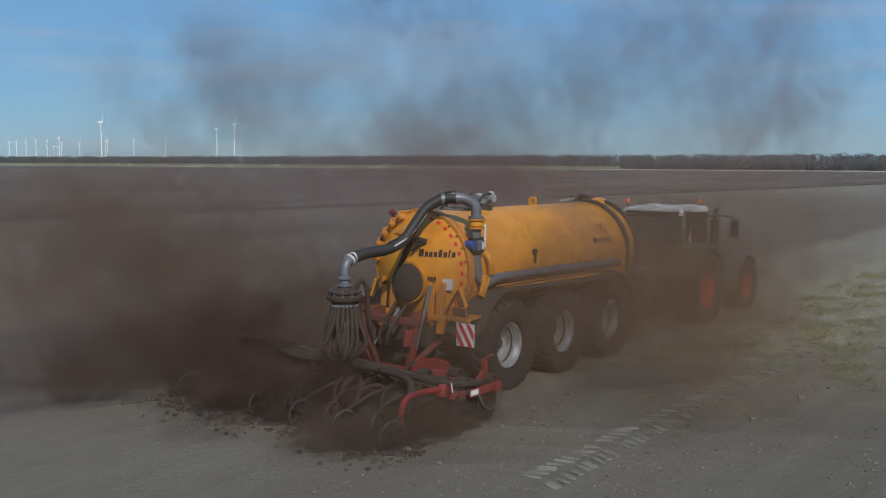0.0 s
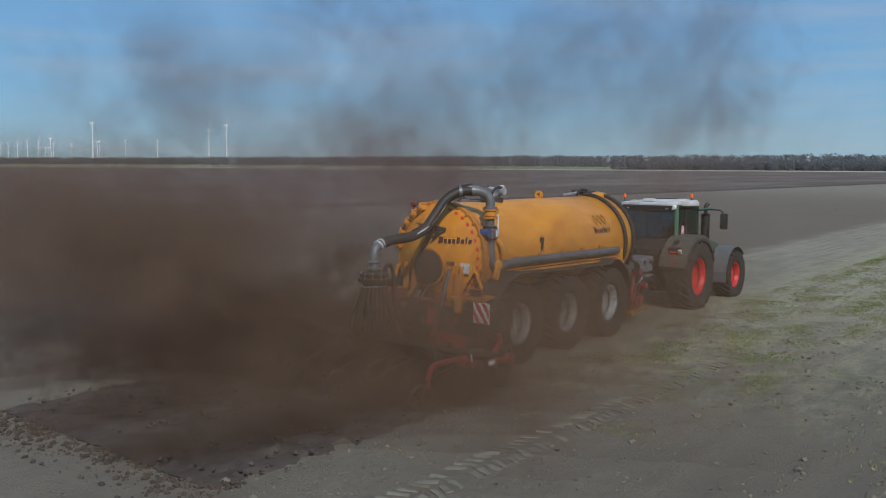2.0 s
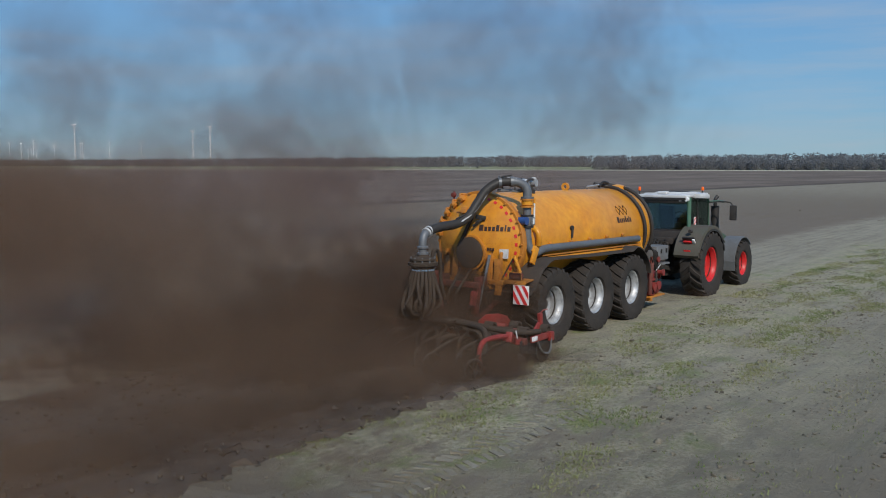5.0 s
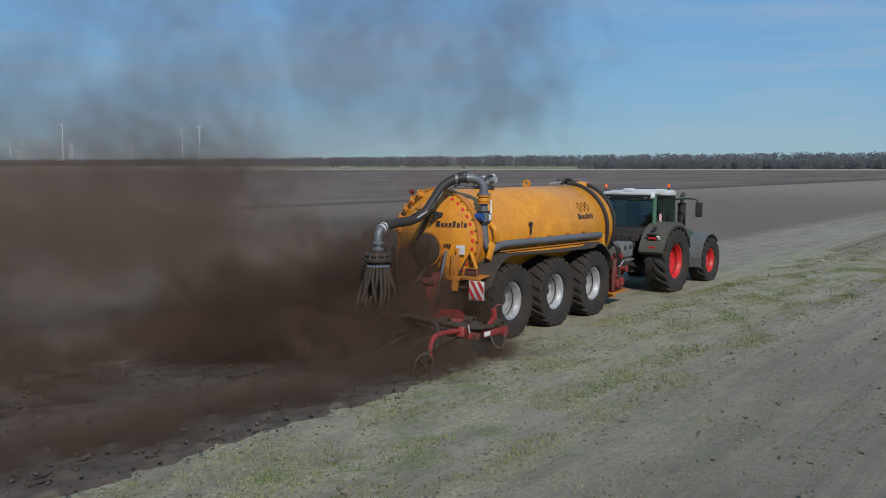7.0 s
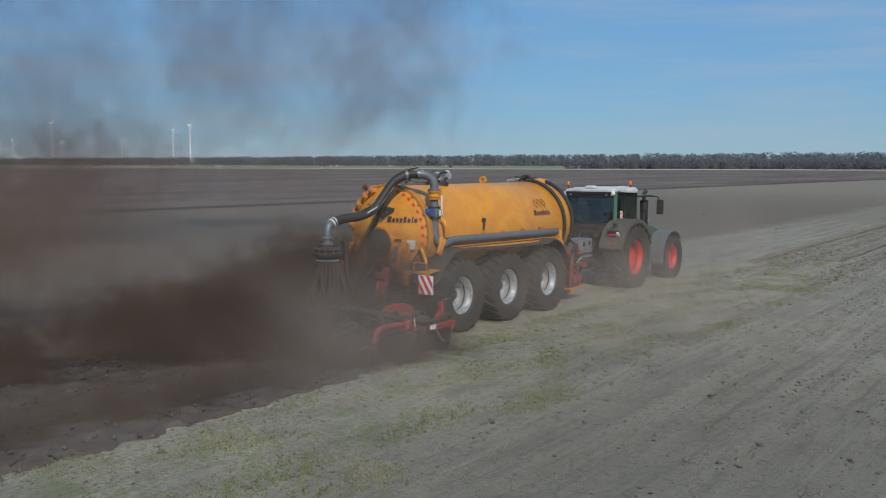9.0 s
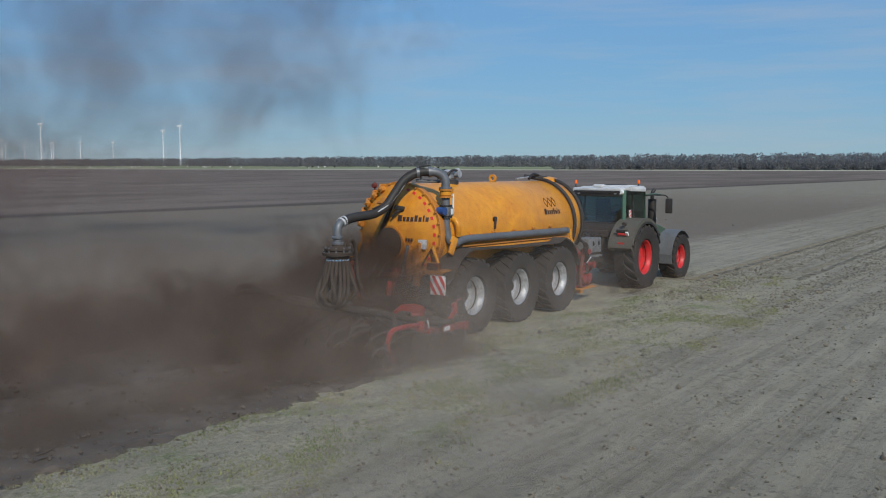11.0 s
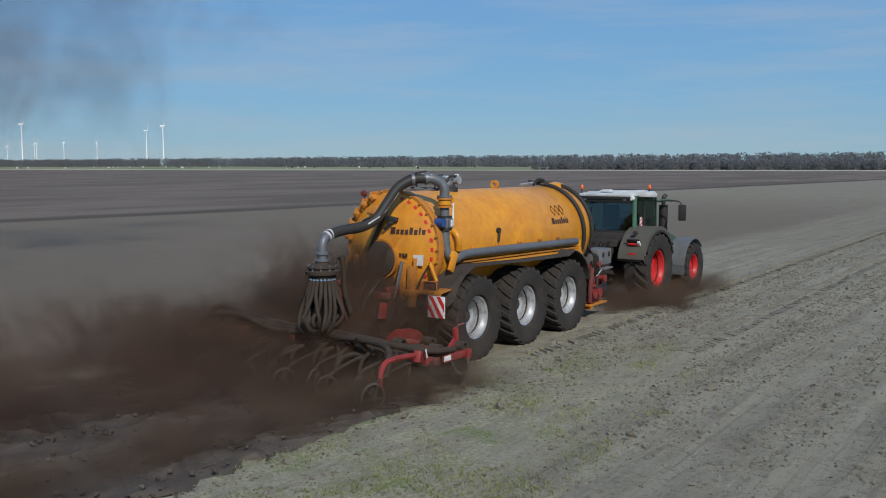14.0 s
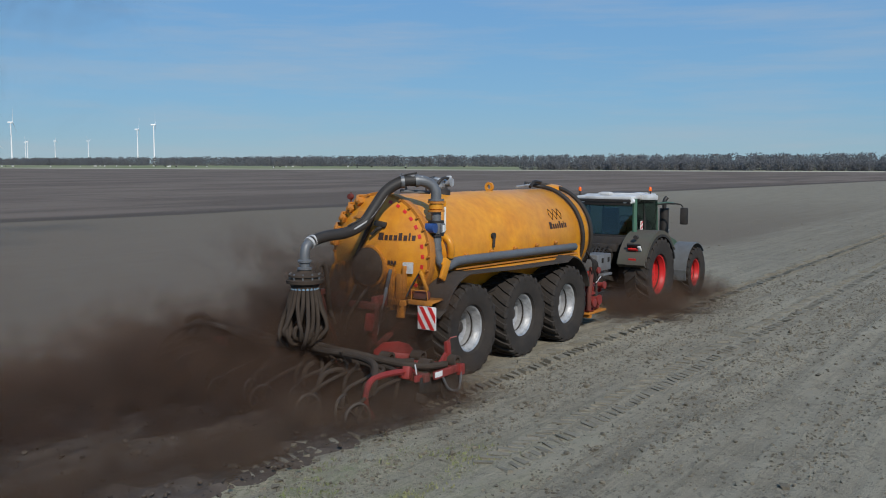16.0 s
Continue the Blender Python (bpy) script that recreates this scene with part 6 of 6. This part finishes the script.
def dust():
    rnd = random.Random(77)
    thick = [dust_mesh(100 + k, DUST_THICK, 1.9, 1.7, 1.05, 3) for k in range(6)]
    veil = [dust_mesh(200 + k, DUST_VEIL, 4.4, 4.6, 2.3, 3) for k in range(6)]
    high = [dust_mesh(300 + k, DUST_HIGH, 7.0, 6.0, 4.8, 4) for k in range(5)]
    skirt = [dust_mesh(400 + k, DUST_SKIRT, 0.85, 0.7, 0.5, 3) for k in range(4)]
    haze = [dust_mesh(500 + k, DUST_HAZE, 5.0, 3.2, 2.4, 3) for k in range(3)]
    pale = [dust_mesh(600 + k, DUST_PALE, 5.0, 3.2, 2.4, 3) for k in range(3)]
    # thick low dust where the soil is torn up; it settles behind the machine
    s, k = -2.6, 0
    while s < 51.5:
        wind = LOW_WIND * rnd.uniform(0.6, 1.2)
        cloud(thick[k % 6], s - rnd.uniform(0.6, 3.2), rnd.uniform(-0.7, 3.4), rnd.uniform(0.4, 0.95) if s < 27 else rnd.uniform(0.15, 0.55), when(s), wind, rnd.uniform(-0.46, -0.2) if s < 27 else rnd.uniform(-0.13, -0.02), 1.9, 135 + rnd.uniform(-22, 22))
        s += 0.5
        k += 1
    # wide veils that climb from it
    tb, k = -3.6, 0
    while tb < 15.5:
        wind = MID_WIND * rnd.uniform(0.8, 1.2)
        late = tb > 6.5
        cloud(veil[k % 6], travel(tb) - (rnd.uniform(1.5, 5.0) if late else rnd.uniform(0.6, 4.0)), rnd.uniform(1.0, 4.6), rnd.uniform(0.2, 0.7) if late else rnd.uniform(1.2, 2.5), tb, wind, rnd.uniform(-0.06, 0.05) if late else rnd.uniform(0.0, 0.24), 3.6, 135 + rnd.uniform(-22, 22), lift=0.5)
        tb += 0.95 if late else 0.36
        k += 1
    # older dust high over the field
    for k, (x, y, z) in enumerate(((12, 21, 6.5), (13, 26, 9), (16, 16, 5), (20, 18, 8), (19, 12, 6.5), (23, 8, 9.5), (26, 12, 7), (27, 5, 6), (30, 6, 10.5), (33, 2, 7), (36, 4, 11), (24, 20, 12), (22, 3, 4), (14, 24, 3.6), (18, 27, 3.4), (24, 24, 3.6), (31, 24, 3.4), (6, 9, 2.2), (11, 12, 2.4), (15, 10, 2.0), (19, 14, 2.5), (24, 13, 2.2))):
        cloud(high[k % 5], x + 2, y + 2, z, -1.0, HIGH_WIND, 0.03, 1.0, 135 + rnd.uniform(-22, 22), "thin brown dust hanging in the air over the field", lift=0.05)
    # dust blown over the rig at the start, left behind as it gathers speed
    for k, (x, y, z) in enumerate(((-1.5, -2.8, 1.4), (1.0, -2.6, 1.8), (3.5, -2.6, 1.9), (5.5, -2.8, 1.5), (0.0, -3.6, 1.0), (3.0, -3.6, 1.1), (-2, -4.6, 0.6), (2, -5.0, 0.4), (9.5, -2.6, 0.9), (2.5, -2.4, 2.7), (0, -2.4, 2.6), (5, -2.4, 2.5), (8, -2.4, 1.6))):
        cloud(haze[k % 3], x, y, z, 0.0, Vector((-0.2, 0.3, 0)), -0.42, -z, 135 + rnd.uniform(-22, 22), "thin brown dust hanging beside the machine")
    # a gust lifts dry dust off the field beside the rig, which soon settles
    for k, (x, y, z) in enumerate(((17.5, -6.6, 2.6), (21.5, -5.8, 2.4), (25, -6.6, 2.6), (29, -5.6, 2.4))):
        cloud(pale[k % 3], x, y, z, 7.7 + 0.15 * k, Vector((0.35, 0.2, 0)), -0.62, 3.6, 135 + rnd.uniform(-22, 22), "faint dust veil hanging over the field", lift=0.5)
    # dust boiling up round the injector as it goes
    for k, (x, y, z) in enumerate(((-2.2, 1.2, 0.7), (-3.0, 2.4, 0.8), (-3.6, 0.6, 0.6), (-1.6, 2.6, 1.0), (-4.4, 1.8, 0.7), (-3.4, 3.6, 0.8), (-5.2, 0.4, 0.5), (-2.6, 3.4, 1.2), (-4.3, -0.3, 0.3), (-4.9, 0.7, 0.35), (-3.9, 0.3, 0.4), (-3.2, 1.2, 0.45), (-2.8, 2.8, 0.5), (-3.9, 2.4, 0.5), (-3.1, 0.0, 0.4), (-4.6, 3.2, 0.4), (-1.9, 1.5, 1.5), (-2.3, 0.9, 1.3), (-1.5, 2.2, 1.8))):
        ob = tagged(new("dust_cloud", thick[k % 6]), "thick brown dust boiling round the injector", "dust cloud", "dust clouds", "stuff")
        MOVERS.append((ob, [(0.4 * i, pose(x + travel(0.4 * i) + 0.5 * math.sin(0.9 * i + 2 * k), y + 0.4 * math.sin(0.7 * i + 3 * k), z - (1.6 * max(0, 1 - 0.4 * i / 4.4) if y < 1.6 else 0) - (0.4 if z < 0.95 else 1.1) * min(1, max(0, (0.4 * i - 8.5) / 3)) + 0.25 * math.sin(0.8 * i + k), 0, 0, 135 + 20 * math.sin(0.45 * i + k))) for i in range(41)]))
    # dust that comes to stand between the hoses and the tank as the machine runs into drier soil
    for k, (x, y, z) in enumerate(((-1.7, 0.5, 1.3), (-2.0, 0.9, 1.6), (-1.5, 0.2, 0.9), (-1.9, 1.4, 1.1), (-1.8, -0.1, 1.1), (-1.4, 0.4, 1.6), (-2.0, -0.3, 0.8), (-1.4, 0.7, 1.8))):
        ob = tagged(new("dust_cloud", thick[k % 6]), "brown dust rising between the hoses and the tank", "dust cloud", "dust clouds", "stuff")
        MOVERS.append((ob, [(0.4 * i, pose(x + travel(0.4 * i) + 0.3 * math.sin(0.9 * i + 2 * k), y + 0.2 * math.sin(0.7 * i + 3 * k), z - 3.0 * (1 - min(1, max(0, (0.4 * i - 2.0) / 3.6))) + 0.15 * math.sin(0.8 * i + k), 0, 0, 135 + 20 * math.sin(0.45 * i + k))) for i in range(41)]))
    # low skirts along the edge of the turned soil, and behind the tractor's wheels
    s, k = -3.0, 0
    while s < 51.2:
        cloud(skirt[k % 4], s - rnd.uniform(1.5, 2.8), -2.3 + rnd.uniform(-0.15, 0.6), rnd.uniform(0.16, 0.32), when(s), LOW_WIND * 0.5, -0.03, 0.8, 135 + rnd.uniform(-22, 22), "low dust skirt along the turned soil")
        s += 0.3
        k += 1
    for k, (x, y) in enumerate(((-1.9, -2.1), (-2.4, -2.3), (-3.0, -2.2), (-3.5, -2.0), (-4.1, -1.8), (-3.2, -1.2), (-2.7, -1.7))):
        ob = tagged(new("dust_cloud", skirt[k % 4]), "low dust rolling off the discs", "dust cloud", "dust clouds", "stuff")
        MOVERS.append((ob, [(0.4 * i, pose(x + travel(0.4 * i) + 0.2 * math.sin(1.1 * i + 2 * k), y + 0.1 * math.sin(i + k), 0.24 + 0.07 * math.sin(1.3 * i + k), 0, 0, 135 + 25 * math.sin(0.6 * i + k))) for i in range(41)]))
    for k, (x, y) in enumerate(((-2.3, -1.9), (-3.1, -1.9), (-3.9, -1.5), (-4.6, -1.2), (-3.6, -0.8))):
        ob = tagged(new("dust_cloud", thick[(k + 2) % 6]), "brown dust rolling low off the closing rings", "dust cloud", "dust clouds", "stuff")
        MOVERS.append((ob, [(0.4 * i, pose(x + travel(0.4 * i) + 0.25 * math.sin(1.1 * i + 2 * k), y, -1.5 + 0.95 * min(1, max(0, (0.4 * i - 1.5) / 3)) + 0.22 * min(1, max(0, (0.4 * i - 9) / 3)) + 0.1 * math.sin(1.4 * i + k), 0, 0, 135 + 20 * math.sin(0.5 * i + k))) for i in range(41)]))
    for k, (x, y) in enumerate(((8.2, -1.5), (9.4, -1.7), (7.2, -1.2), (11.6, -1.6), (7.8, -1.7))):
        ob = tagged(new("dust_cloud", thick[k % 6]), "brown dust rolling off the tractor's wheels", "dust cloud", "dust clouds", "stuff")
        MOVERS.append((ob, [(0.4 * i, pose(x + travel(0.4 * i) + 0.2 * math.sin(i + k), y, -0.8 + 0.85 * min(1, max(0, (0.4 * i - 10.5) / 4.5)) + 0.06 * math.sin(1.4 * i + k), 0, 0, 135 + 20 * math.sin(0.5 * i + k))) for i in range(41)]))
    for k, (x, y) in enumerate(((8.2, -1.1), (8.0, -0.4), (10.8, -1.2), (6.9, -0.8), (9.2, -1.5), (8.6, -1.5), (7.6, -1.3), (11.6, -1.4), (8.9, -1.75), (8.3, -1.7), (11.9, -1.65), (12.4, -1.5), (7.2, -1.6))):
        ob = tagged(new("dust_cloud", skirt[k % 4]), "low dust stirred up by the wheels", "dust cloud", "dust clouds", "stuff")
        MOVERS.append((ob, [(0.4 * i, pose(x + travel(0.4 * i) + 0.15 * math.sin(i + k), y, -0.5 + 0.75 * min(1, max(0, (0.4 * i - 9.5) / 4)) + 0.06 * math.sin(1.7 * i + k), 0, 0, 135 + 20 * math.sin(0.5 * i))) for i in range(41)]))


def insect():
    """A dark flying insect that crosses close before the lens."""
    t = thing("flying_insect", "small dark insect in flight with spread wings", "insect")
    part("body", tube(B(), [(-0.011, 0, 0), (-0.005, 0, 0.001), (0.006, 0, 0.001), (0.011, 0, 0)], [0.0012, 0.0034, 0.003, 0.0012], 8), BIRD_DARK, t)
    for s in (-1, 1):
        bm = prism(B(), [(-0.004, 0.0), (0.004, 0.0), (0.006, 0.013), (0.0, 0.015), (-0.005, 0.011)], 0.0008, pose(0, 0, 0.002, s * 25, 0, 0) @ Matrix.Diagonal((1, s, 1, 1)))
        part("wing", bm, BIRD_DARK, t, smooth=0)
    a, b = Vector(INSECT_A), Vector(INSECT_B)
    turn_z = math.degrees(math.atan2((b - a).y, (b - a).x))
    MOVERS.append((t, [(u, pose(*(a + (b - a) * (u - 14.5) / 0.1 + Vector((0, 0, 6.0)) * max(0, u - 14.6)), 0, 0, turn_z)) for u in (0.0, 14.5, 14.6, 15.0, 16.0)]))


INSECT_A, INSECT_B = (36.203, -9.756, 4.265), (36.45, -9.09, 4.341)
field_clods()
insect()
weeds()
wheel_marks()
turned_soil()
dust()


# ---- motion ----
def motions():
    steps = [round(0.2 * i, 1) for i in range(81)]
    for ob, x0, z0, ry in ((TANKER, 0.0, 0.0, 0.25), (INJECTOR, 0.0, 0.0, 0.0), (TRACTOR, 9.09, -0.03, 0.35)):
        walk(ob, [(t, pose(x0 + travel(t), 0, z0, 0, ry, 0)) for t in steps])
    for wh, at, r in ROLL:
        walk(wh, [(t, Matrix.Translation(at) @ Matrix.Rotation(travel(t) / r, 4, "Y")) for t in steps])
    for ob, rows in MOVERS:
        walk(ob, rows)


motions()
